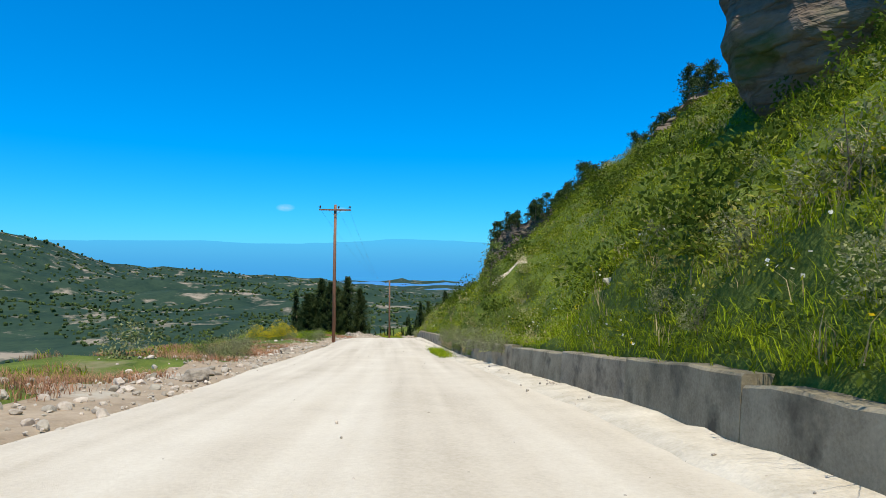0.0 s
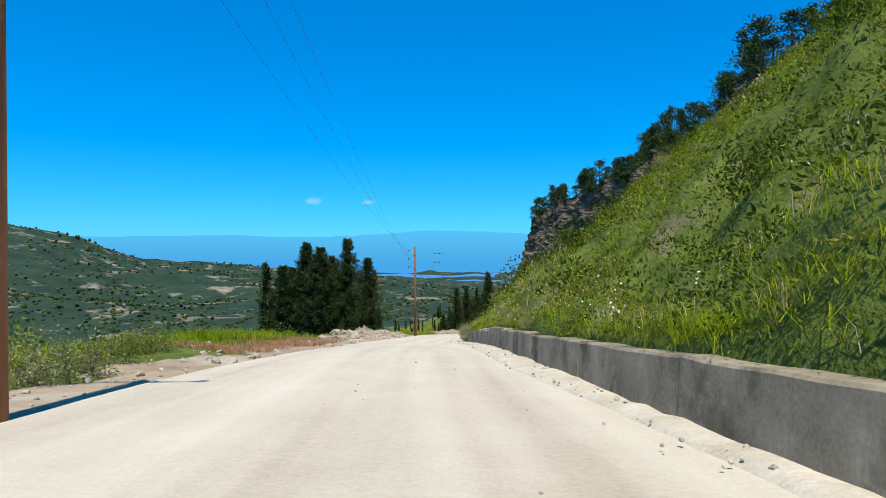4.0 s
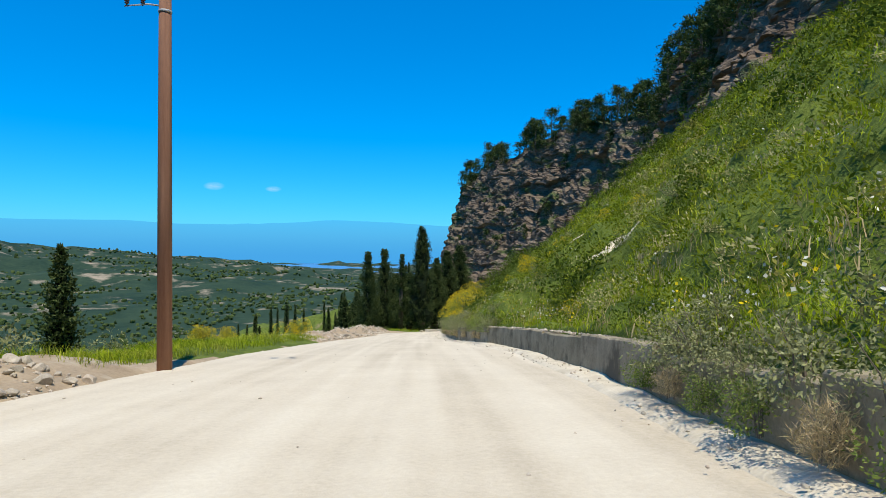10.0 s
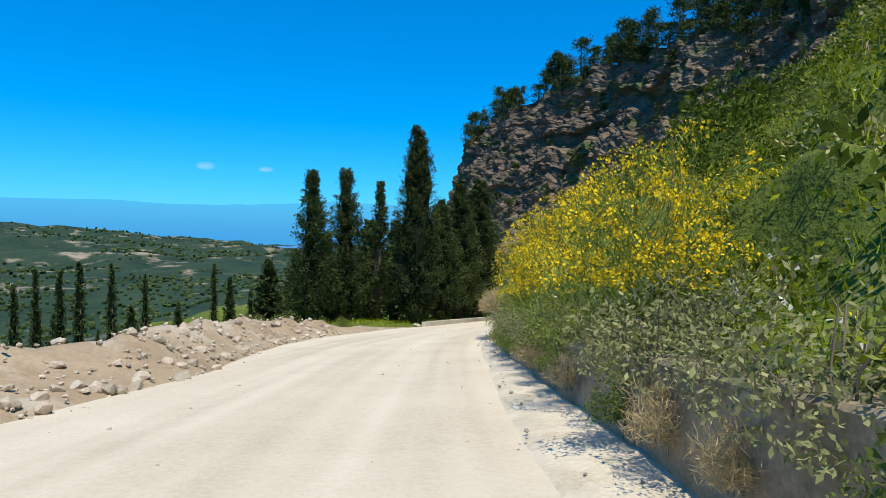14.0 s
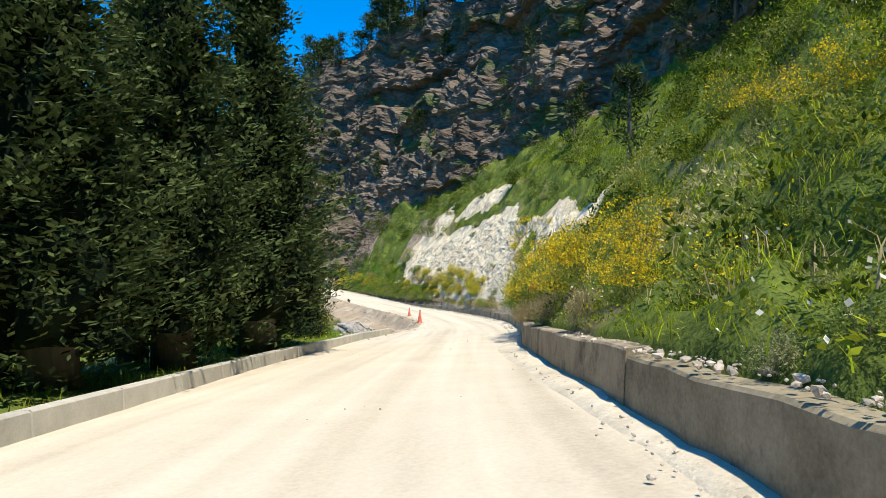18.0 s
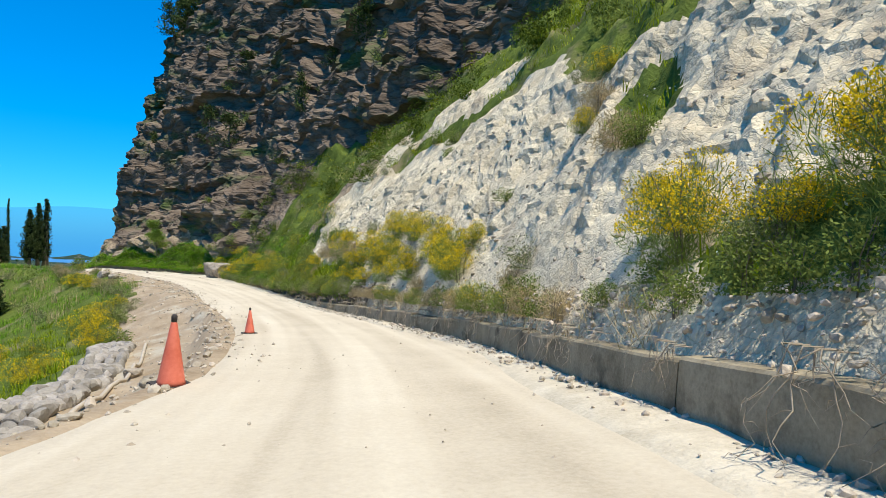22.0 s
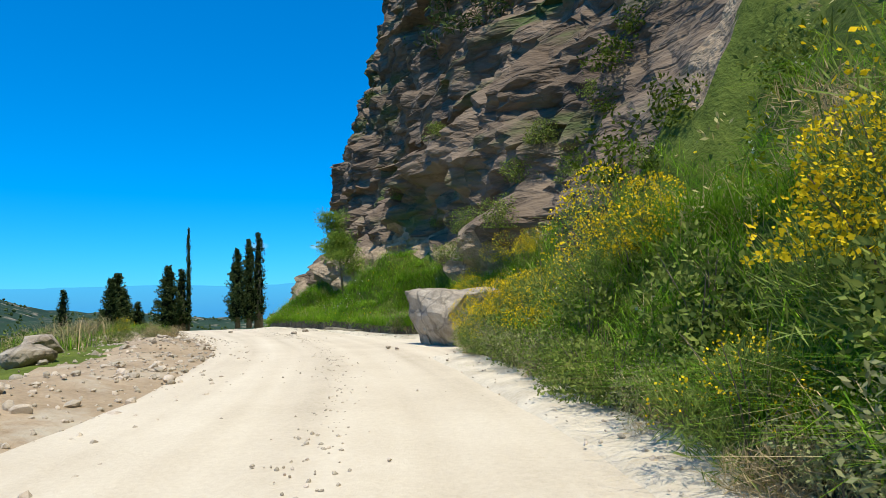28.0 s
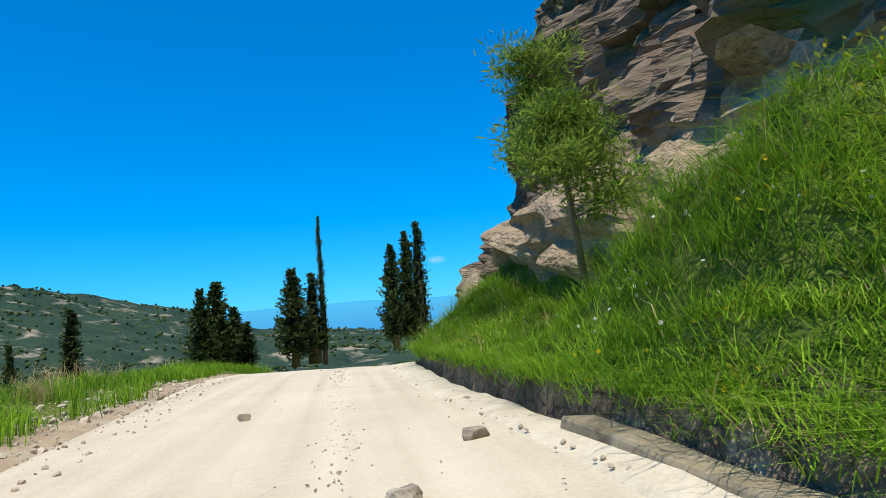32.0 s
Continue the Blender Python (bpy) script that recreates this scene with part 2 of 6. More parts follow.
M_PALEHERB = material("pale_seeding_herb", (0.26, 0.25, 0.09), (0.50, 0.47, 0.22), 0.85, 0.8, 0, 8, 0.04, island=0.3, through_light=0.25)
M_LEAF = material("shrub_leaf", (0.085, 0.13, 0.025), (0.25, 0.31, 0.075), 0.85, 2.0, 0, 9, 0.04, island=0.35, through_light=0.3)
M_GREYLEAF = material("grey_green_leaf", (0.14, 0.155, 0.06), (0.32, 0.33, 0.16), 0.85, 2.0, 0, 9, 0.04, island=0.3, through_light=0.25)
M_BROOM = material("broom_stem", (0.10, 0.155, 0.03), (0.25, 0.32, 0.08), 0.85, 2.0, 0, 9, 0.04, island=0.3, through_light=0.25)
M_FLOWER = material("yellow_flower", (0.70, 0.50, 0.01), (0.85, 0.66, 0.03), 0.85, 5.0, 0, 20, 0.04, island=0.2, through_light=0.3)
M_CYPRESS = material("cypress_leaf", (0.028, 0.048, 0.016), (0.095, 0.13, 0.045), 0.85, 0.8, 0, 6, 0.04, island=0.4, through_light=0.2)
M_CYPRESS_INNER_SHADE = material("cypress_inner_shade", (0.005, 0.010, 0.004), (0.012, 0.02, 0.008), 0.9, 3.0, 0.5, 12, 0.1)
M_WHITEFLOWER = material("white_flower", (0.62, 0.60, 0.50), (0.80, 0.78, 0.68), 0.85, 5.0, 0, 20, 0.04, island=0.2, through_light=0.3)
M_PINE = material("pine_needle", (0.026, 0.048, 0.015), (0.085, 0.12, 0.036), 0.85, 0.8, 0, 6, 0.04, island=0.4, through_light=0.15)
M_YOUNGPINE = material("young_pine_needle", (0.11, 0.20, 0.03), (0.26, 0.37, 0.065), 0.85, 0.9, 0, 8, 0.04, island=0.35, through_light=0.42)
M_ROOT = material("pale_root_bark", (0.24, 0.19, 0.13), (0.44, 0.37, 0.27), 0.9, 3.0, 0.3, 20, 0.1)
M_BARK = material("grey_bark", (0.10, 0.08, 0.06), (0.24, 0.20, 0.16), 0.95, 3.0, 0.8, 20, 0.1, stretch=(1, 1, 0.2), bump_dist=0.03)
M_POLE = material("brown_pole_wood", (0.16, 0.075, 0.045), (0.30, 0.16, 0.10), 0.85, 1.2, 0.5, 20, 0.2, stretch=(6, 6, 0.3), bump_dist=0.01)
M_STEEL = material("galvanised_steel", (0.22, 0.23, 0.24), (0.40, 0.41, 0.42), 0.5, 4, 0.1, 30, 0.5)
M_CERAMIC = material("dark_glazed_ceramic", (0.05, 0.03, 0.03), (0.10, 0.06, 0.05), 0.25, 4, 0, 30, 0.5)
M_WIRE = material("wire_grey", (0.05, 0.06, 0.07), (0.08, 0.09, 0.10), 0.6, 4, 0, 30, 0.3)
M_CONE = material("faded_red_plastic", (0.55, 0.11, 0.06), (0.70, 0.20, 0.13), 0.55, 3, 0.05, 20, 0.4)
M_ORANGE = material("orange_plastic", (0.70, 0.12, 0.02), (0.82, 0.20, 0.04), 0.5, 3, 0.05, 20, 0.4)
M_RUBBER = material("black_rubber", (0.03, 0.028, 0.025), (0.07, 0.06, 0.055), 0.8, 5, 0.2, 30, 0.3)
M_PIPE = material("dusty_pipe_plastic", (0.40, 0.34, 0.26), (0.55, 0.48, 0.38), 0.7, 3, 0.1, 20, 0.3)


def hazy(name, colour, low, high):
    """A distant backdrop with its airlight painted as glow; it thins out into the sky from the height low to the height
    high.
    """
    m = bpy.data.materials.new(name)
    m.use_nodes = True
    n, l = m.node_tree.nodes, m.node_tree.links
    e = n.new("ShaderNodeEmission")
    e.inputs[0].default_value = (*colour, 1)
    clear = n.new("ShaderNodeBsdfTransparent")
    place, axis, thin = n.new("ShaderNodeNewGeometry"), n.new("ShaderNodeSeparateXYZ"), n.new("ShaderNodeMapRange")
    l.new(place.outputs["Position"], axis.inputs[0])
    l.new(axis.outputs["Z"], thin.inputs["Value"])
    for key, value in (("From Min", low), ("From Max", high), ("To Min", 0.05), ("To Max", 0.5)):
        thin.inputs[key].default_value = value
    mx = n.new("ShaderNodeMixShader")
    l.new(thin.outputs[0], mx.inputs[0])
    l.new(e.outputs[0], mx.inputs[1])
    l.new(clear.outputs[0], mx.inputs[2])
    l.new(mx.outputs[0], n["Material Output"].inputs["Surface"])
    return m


# ---- numeric helpers ----
rng = np.random.default_rng(7)


def sm(a, b, x):
    t = np.clip((x - a) / (b - a), 0, 1)
    return t * t * (3 - 2 * t)


def lattice(ix, iy, iz, seed):
    h = (ix * 374761393 + iy * 668265263 + iz * 2147483647 + seed * 974711) & 0xFFFFFFFF
    h = ((h ^ (h >> 13)) * 1274126177) & 0xFFFFFFFF
    return ((h ^ (h >> 16)) & 0xFFFF) / 65535.0


def vnoise(x, y, z=0.0, seed=0):
    """Value noise in -1..1 on arrays."""
    x, y, z = np.broadcast_arrays(np.asarray(x, float), np.asarray(y, float), np.asarray(z, float))
    i, j, k = np.floor(x).astype(np.int64), np.floor(y).astype(np.int64), np.floor(z).astype(np.int64)
    u, v, w = x - i, y - j, z - k
    u, v, w = u * u * (3 - 2 * u), v * v * (3 - 2 * v), w * w * (3 - 2 * w)
    r = 0
    for a in (0, 1):
        for b in (0, 1):
            for c in (0, 1):
                r = r + lattice(i + a, j + b, k + c, seed) * (u if a else 1 - u) * (v if b else 1 - v) * (w if c else 1 - w)
    return r * 2 - 1


def fbm(x, y, z=0.0, octaves=4, seed=0):
    r, a, f = 0, 0.5, 1.0
    for o in range(octaves):
        r = r + a * vnoise(np.asarray(x) * f, np.asarray(y) * f, np.asarray(z) * f, seed + o)
        a, f = a * 0.5, f * 2.1
    return r


def solid(name, verts, faces, mats, parent=None, index=None, smooth=False, label=""):
    """One mesh object from arrays; faces is a list of arrays, one for each number of corners."""
    verts = np.asarray(verts, np.float32)
    if isinstance(faces, np.ndarray):
        faces = [faces]
    faces = [np.asarray(f, np.int32) for f in faces if len(f)]
    me = bpy.data.meshes.new(name)
    me.vertices.add(len(verts))
    me.vertices.foreach_set("co", verts.ravel())
    loops = np.concatenate([f.ravel() for f in faces])
    counts = np.concatenate([np.full(len(f), f.shape[1], np.int32) for f in faces])
    starts = np.concatenate([[0], np.cumsum(counts)[:-1]]).astype(np.int32)
    me.loops.add(len(loops))
    me.loops.foreach_set("vertex_index", loops)
    me.polygons.add(len(counts))
    me.polygons.foreach_set("loop_start", starts)
    for m in (mats if isinstance(mats, (list, tuple)) else [mats]):
        me.materials.append(m)
    if index is not None:
        me.polygons.foreach_set("material_index", np.asarray(index, np.int32))
    me.polygons.foreach_set("use_smooth", np.broadcast_to(np.asarray(smooth, bool), (len(counts),)).copy())
    me.update(calc_edges=True)
    me.validate()
    ob = new(name, me)
    if parent:
        ob.parent = parent
    if label:
        ob["label"] = label
    return ob


def part(name, bm, mat, parent, label=""):
    me = bpy.data.meshes.new(name)
    bm.to_mesh(me)
    bm.free()
    me.materials.append(mat)
    ob = new(name, me)
    ob.parent = parent
    if label:
        ob["label"] = label
    return ob


def grid_faces(rows, cols):
    a = np.arange(rows * cols).reshape(rows, cols)
    return np.stack([a[:-1, :-1], a[:-1, 1:], a[1:, 1:], a[1:, :-1]], -1).reshape(-1, 4)


def tube(bm, points, radii, sides=8, cap=True):
    """A bent, tapered tube in bm."""
    rings = []
    pts = [Vector(p) for p in points]
    for k, p in enumerate(pts):
        d = (pts[min(k + 1, len(pts) - 1)] - pts[max(k - 1, 0)]).normalized()
        a = d.orthogonal().normalized()
        b = d.cross(a)
        rings.append([bm.verts.new(p + (a * math.cos(q) + b * math.sin(q)) * radii[k]) for q in (2 * math.pi * s / sides for s in range(sides))])
    for r0, r1 in zip(rings, rings[1:]):
        for s in range(sides):
            bm.faces.new((r0[s], r0[(s + 1) % sides], r1[(s + 1) % sides], r1[s])).smooth = True
    if cap:
        bm.faces.new(rings[0][::-1])
        bm.faces.new(rings[-1])


def block(bm, x0, x1, y0, y1, z0, z1, bevel=0.0):
    r = bmesh.ops.create_cube(bm, size=1.0, matrix=Matrix.Translation(((x0 + x1) / 2, (y0 + y1) / 2, (z0 + z1) / 2)) @ Matrix.Diagonal((x1 - x0, y1 - y0, z1 - z0, 1)))
    if bevel:
        bmesh.ops.bevel(bm, geom=list({e for v in r["verts"] for e in v.link_edges}), offset=bevel, segments=2, affect="EDGES")


# ---- plan: the road's line, its edges and the slopes beside it ----
LINE = np.array([  # y, x, z of the road's crown
    (-30, 0.9, 3.7), (0, -0.06, 0.03), (20, -1.19, -2.45), (40, -2.95, -4.62), (60, -4.61, -6.78), (80, -5.66, -9.73), (100, -4.87, -12.38),
    (120, -3.52, -14.84), (140, -2.09, -17.62), (160, 0.31, -20.32), (180, 6.64, -23.16), (200, 16.45, -25.79), (210, 21.5, -27.1), (220, 25.39, -28.28),
    (230, 27.9, -29.08), (240, 29.3, -29.76), (260, 30.1, -30.6), (280, 28.77, -30.98), (292, 25.4, -31.05), (305, 19.3, -31.3), (318, 13.2, -31.75), (330, 11.5, -33.2),
    (345, 12.5, -36.0), (365, 17, -39.5), (430, 32, -48)])


def smooth_line(y, col):
    """The road's line, rounded by averaging over neighbouring metres."""
    y = np.asarray(y, float)
    return sum(np.interp(y + o, LINE[:, 0], LINE[:, col]) for o in (-6, -3, 0, 3, 6)) / 5


def xc(y):
    return smooth_line(y, 1)


def zc(y):
    return smooth_line(y, 2)


RIGHT = np.array([(-30, 3.4), (5, 3.45), (9, 3.6), (14, 3.5), (20, 3.15), (25, 2.75), (30, 2.6), (43, 2.55), (60, 2.4), (78, 2.35), (83, 1.85), (92, 2.0), (99, 2.3), (103, 2.9), (112, 3.6), (121, 3.5), (124.5, 3.3), (128, 2.8),
                  (133.5, 1.95), (137.5, 1.7), (142, 1.5), (160, 1.4), (168, 1.35), (172, 1.5), (178, 1.8), (184, 2.1), (187, 2.0), (193, 1.85), (198, 2.3), (204, 2.75), (215, 3.3), (226, 3.5), (232, 3.0), (240, 2.35), (245, 1.98), (254, 1.9),
                  (265, 2.3), (272, 2.65), (282.6, 2.8), (285, 4.7), (289, 4.8), (291.5, 3.2), (294, 2.9), (297, 2.7), (305, 2.3), (318, 2.8), (345, 3.4), (430, 4)])
LEFT = np.array([(-30, -4.4), (9, -4.3), (20, -4.9), (40, -4.4), (50, -4.8), (65, -3.8), (72, -4.4), (82, -5.3), (100, -6.6), (113, -6.2), (128, -5.8), (140, -5.0), (151, -4.4),
                 (165, -6.2), (175, -6.6), (181, -5.6), (196, -6.4), (208, -6.2), (214, -4.6), (219, -3.0), (224, -2.4), (232, -2.5), (240, -2.8), (253, -3.3), (268, -3.0), (276, -2.9), (290, -3.4), (297, -4.4), (318, -6), (345, -4), (430, -4)])


def right_edge(y):
    return np.interp(y, RIGHT[:, 0], RIGHT[:, 1])


def left_edge(y):
    return np.interp(y, LEFT[:, 0], LEFT[:, 1])


# stations: y, then (across, up) from the road for: wall's top, cut bank's top, cliff's foot, cliff's top, plateau
STATIONS = [
    (-30, (3.6, .82), (5.4, 2.3), (26, 18), (28, 19.5), (45, 21)), (20, (3.6, .84), (5.3, 2.3), (28, 20), (29.5, 21.2), (45, 23)),
    (60, (2.8, .76), (4.8, 2.7), (28, 21.5), (29.5, 23), (45, 25)), (100, (3.2, .8), (5.2, 3.0), (27, 21), (29, 24), (45, 27)),
    (124, (4.2, .85), (6, 2.3), (25, 18), (28, 25), (45, 30)), (150, (2.2, .9), (4.4, 3.0), (24, 19), (29, 30), (44, 35)),
    (180, (3.0, .76), (5.2, 3.0), (23, 18), (29, 36), (44, 41)), (203, (3.1, .74), (5.4, 3.4), (22, 19), (29, 40), (44, 45)),
    (220, (3.8, .7), (9.6, 8.6), (22, 22), (29, 46), (44, 50)), (240, (3.1, .65), (8.7, 9.6), (20, 22), (28, 49), (44, 53)),
    (258, (2.3, .3), (6.6, 6.5), (18, 19), (27, 52), (44, 55)), (275, (3.1, .2), (5.2, 2.2), (15, 15), (27, 54), (44, 57)),
    (289, (2.8, .3), (7.6, 2.5), (13, 14), (27, 54), (44, 57)), (305, (2.6, .5), (7.0, 2.5), (12, 12), (24, 51), (44, 56)),
    (322, (3.2, .5), (5.4, 2.4), (8.8, 7), (19.5, 46), (40, 52)), (337, (3.6, .4), (5.4, 2.4), (8.0, 6), (18.5, 46), (40, 54)),
    (349, (3.8, .4), (4.6, 2.0), (6.6, 7), (19, 46), (40, 54)), (360, (4, .5), (8, 4), (14, 10), (26, 40), (44, 48)),
    (375, (4.3, .3), (10, 3), (30, 8), (50, 28), (60, 38)), (430, (4.4, 0), (10, 2), (40, 8), (70, 20), (90, 24))]
ST_Y = np.array([s[0] for s in STATIONS], float)
ST_P = np.array([[p for p in s[1:]] for s in STATIONS], float)      # station, point, (across, up)


def profile(y, u):
    """Across and up at y; u runs 0 (wall's top) .. 4 (plateau), on to 5."""
    y, u = np.broadcast_arrays(np.asarray(y, float), np.asarray(u, float))
    k = np.clip(np.floor(u).astype(int), 0, 4)
    f = u - k
    out = []
    for c in (0, 1):
        cols = [np.interp(y, ST_Y, ST_P[:, p, c]) for p in range(5)]
        if c == 0:
            cols[0] = right_edge(y) + 0.36
        cols.append(cols[4] + (80 if c == 0 else 4))
        cols = np.stack(cols)
        a = np.take_along_axis(cols, k[None], 0)[0]
        b = np.take_along_axis(cols, np.minimum(k + 1, 5)[None], 0)[0]
        out.append(a * (1 - f) + b * f)
    return out


def marl_mask(y, u):
    """Where the pale marl is bare: the big cut beside the road and a few patches on the slopes."""
    n = fbm(y * 0.22, u * 2.2, 3.3, 4, 11)
    cut = sm(201, 208, y) * (1 - sm(254, 263, y)) * (1 - sm(0.96 + 0.14 * (1 - sm(206, 218, y)), 1.2 + 0.14 * (1 - sm(206, 218, y)), u)) * (1 - sm(239, 245, y) * (1 - sm(0.2, 0.38, u)))
    m = cut * 1.6
    for cy, cu, ry, ru in ((224.5, 0.7, 1.7, 0.2), (206.5, 0.12, 4.2, 0.3), (217, 0.22, 1.8, 0.14), (228, 1.05, 4, 0.1)):          # grassy shelves
        m = m - 2.0 * np.exp(-(((y - cy) / ry) ** 2 + ((u - cu) / ru) ** 2))
    for cy, cu, ry, ru in ((92, 0.98, 2.6, 0.13), (99, 1.13, 4.2, 0.15), (107, 1.28, 5, 0.12), (125.6, 1.13, 1.5, 0.05), (132.3, 1.19, 1.1, 0.08), (173.4, 0.6, 1.4, 0.2),
                           (36.2, 1.06, 0.8, 0.035), (27.2, 0.6, 1.0, 0.1), (262, 1.25, 5, 0.3), (300, 1.5, 12, 0.42), (246, 1.35, 6, 0.12)):
        m = np.maximum(m, 1.9 * np.exp(-(((y - cy) / ry) ** 2 + ((u - cu) / ru) ** 2)))
    m = np.maximum(m, 1.5 * sm(283, 292, y) * (1 - sm(340, 348, y)) * sm(1.0, 1.1, u))
    return m + n * 0.9


def hollow_at(y, u):
    """Broad patches along the slope: below zero the hollows that scrub fills."""
    return fbm(np.asarray(y) * 0.2, np.asarray(u) * 2.6, 0, 3, 131)


def right_ground(y, u):
    """World place on the right-hand slope."""
    dx, h = profile(y, u)
    x, z = xc(y) + dx, zc(y) + h - (0.12 + 0.45 * sm(238, 239.5, y)) * (1 - sm(0, 0.05, u))
    far = sm(0.0, 0.5, u)
    ma = np.clip(marl_mask(y, u), 0, 1) * (1 - sm(1.6, 2.0, u))
    lumps = (0.42 - np.abs(vnoise(y * 0.5, dx * 0.62, 0, 6)) - 0.5 * np.abs(vnoise(y * 1.05, dx * 1.2, 0, 7))) * 1.15 * (1 - sm(1.95, 2.1, u)) * (1 - ma)
    z = z + far * (fbm(y * 0.16, dx * 0.16, 0, 4, 3) * (2.2 - 1.0 * sm(201, 208, y) * (1 - sm(254, 262, y))) + fbm(y * 0.8, dx * 0.8, 0, 3, 5) * (0.6 - 0.4 * ma) + lumps)
    ridge = 1 - np.abs(vnoise(y * 0.45 + 0.25 * h, h * 0.10, 0, 21))
    x = x - far * ma * (ridge * 0.34 + fbm(y * 0.8, h * 0.5, 0, 5, 8) * 0.22 + fbm(y * 2.6, h * 2.2, 0, 2, 9) * 0.2 + np.abs(vnoise(y * 1.7, h * 1.2, 0, 15)) * 0.2 + np.abs(vnoise(y * 3.1, h * 3.3, 0, 16)) * 0.14 + vnoise(y * 1.4, h * 0.14, 0, 10) * 0.2 - 0.28)
    rk = sm(283, 292, y) * sm(1.0, 1.12, u) * (1 - sm(1.9, 2.1, u))
    x = x - rk * (fbm(y * 0.35, h * 0.35, 0, 4, 22) * 1.9 + vnoise(y * 0.1, 0, h * 0.7, 23) * 0.7 + np.abs(vnoise(y * 0.9, h * 1.1, 0, 24)) * 0.8 + fbm(y * 2.2, h * 2.6, 0, 2, 25) * 0.35)
    # strata: thick beds, and thin courses broken into blocks, each set in or out a little
    hh = h + 1.3 * vnoise(y * 0.03, 0.4, 0, 31) + 0.35 * vnoise(y * 0.21, h * 0.12, 0, 39)
    bed, course = np.floor(hh / 4.3).astype(np.int64), np.floor(hh / 0.95).astype(np.int64)
    beds = vnoise(y * 0.045, bed * 7.31, 0, 32) * 1.5
    split = np.floor(y / 1.9 + lattice(course, course * 3 + 1, course * 0, 33) * 9 + 0.5 * vnoise(y * 0.3, h * 0.3, 0, 30)).astype(np.int64)
    blocks = (lattice(split, course, course * 0, 40) - 0.5) * 0.95
    x = x - rk * (beds * 0.35 + blocks * 0.3 + fbm(y * 0.9, h * 0.8, 0, 3, 26) * 0.9)
    x = x - rk * 2.2 * np.exp(-((y - 297) / 6.5) ** 2) * sm(1.3, 1.48, u) * (1 - sm(1.6, 1.95, u))          # overhanging mass
    cl = sm(1.8, 2.15, u) * (1 - sm(3.0, 3.35, u))
    butt = fbm(y * 0.085, h * 0.03, 0, 3, 34)
    rough = fbm(y * 0.5, h * 0.5, dx * 0.3, 4, 35)
    nose = 1.6 * np.exp(-((y - 346) / 13) ** 2) * np.sin(np.pi * np.clip(u - 2, 0, 1))
    x = x - cl * (beds + blocks + butt * 4.6 + rough * 1.3 + nose + fbm(y * 1.9, h * 1.9, 0, 2, 37) * 0.5 - 1.1 * sm(0.25, 0.5, vnoise(y * 0.19, h * 0.02, 0, 38)))
    z = z + cl * rough * 0.8
    return x, np.asarray(y, float) + cl * fbm(h * 0.2, y * 0.2, 4, 3, 36) * 1.2, z


def slope_at(y, u):
    x, yy, z = right_ground(np.atleast_1d(float(y)), np.atleast_1d(float(u)))
    return float(x[0]), float(yy[0]), float(z[0])


def left_ground(y, d):
    """World place d metres to the left of the road's left edge."""
    y, d = np.broadcast_arrays(np.asarray(y, float), np.asarray(d, float))
    x = xc(y) + left_edge(y) - d
    verge = np.interp(y, [-30, 60, 100, 130, 150, 170, 182, 205, 214, 226, 262, 275, 300, 320, 430], [7, 6, 6, 4, 3.5, 4.5, 6, 5, 2.2, 0.8, 1.4, 3.8, 4, 9, 9])
    fall = np.interp(y, [-30, 60, 120, 165, 200, 210, 216, 246, 256, 290, 320, 430], [.22, .30, .38, .42, .45, .45, .27, .27, .5, .6, .25, .2])
    over = np.maximum(0, d - verge)
    z = zc(y) - fall * over * (over / (over + np.interp(y, [205, 214, 250, 262], [2.5, 0.4, 0.4, 2.5])))
    z = z + sm(0.2, 2.5, d) * (fbm(x * 0.3, y * 0.3, 0, 3, 41) * 0.45 + 0.1) + sm(6, 30, d) * fbm(x * 0.06, y * 0.06, 0, 4, 42) * 3.5
    z = z - 0.25 * (1 - sm(-0.4, 0.2, d))
    z = z - sm(211, 217, y) * (1 - sm(246, 256, y)) * (0.8 * sm(0.8, 1.5, d + 0.4 * vnoise(y * 0.9, 0, 0, 44)) + 0.4 * np.maximum(0, d - 6.5))          # the edge broken away
    berm = np.interp(y, [76, 84, 96, 104, 114, 118, 128, 136, 141, 150, 168, 177, 268, 280, 300, 306], [0, .55, .8, .7, .25, 0, 0, .2, .45, .5, .45, 0, 0, .2, .1, 0])
    z = z + berm * np.exp(-((d - 1.6) / 1.0) ** 2) * (1 + 1.1 * fbm(y * 0.8, d * 0.8, 0, 4, 43))
    return x, y, z


def left_at(y, d):
    x, yy, z = left_ground(np.atleast_1d(float(y)), np.atleast_1d(float(d)))
    return float(x[0]), float(yy[0]), float(z[0])


# ---- the ground ----
ROAD_Y = np.concatenate([np.arange(-28, 330, 0.5), np.arange(330, 425, 2.5)])


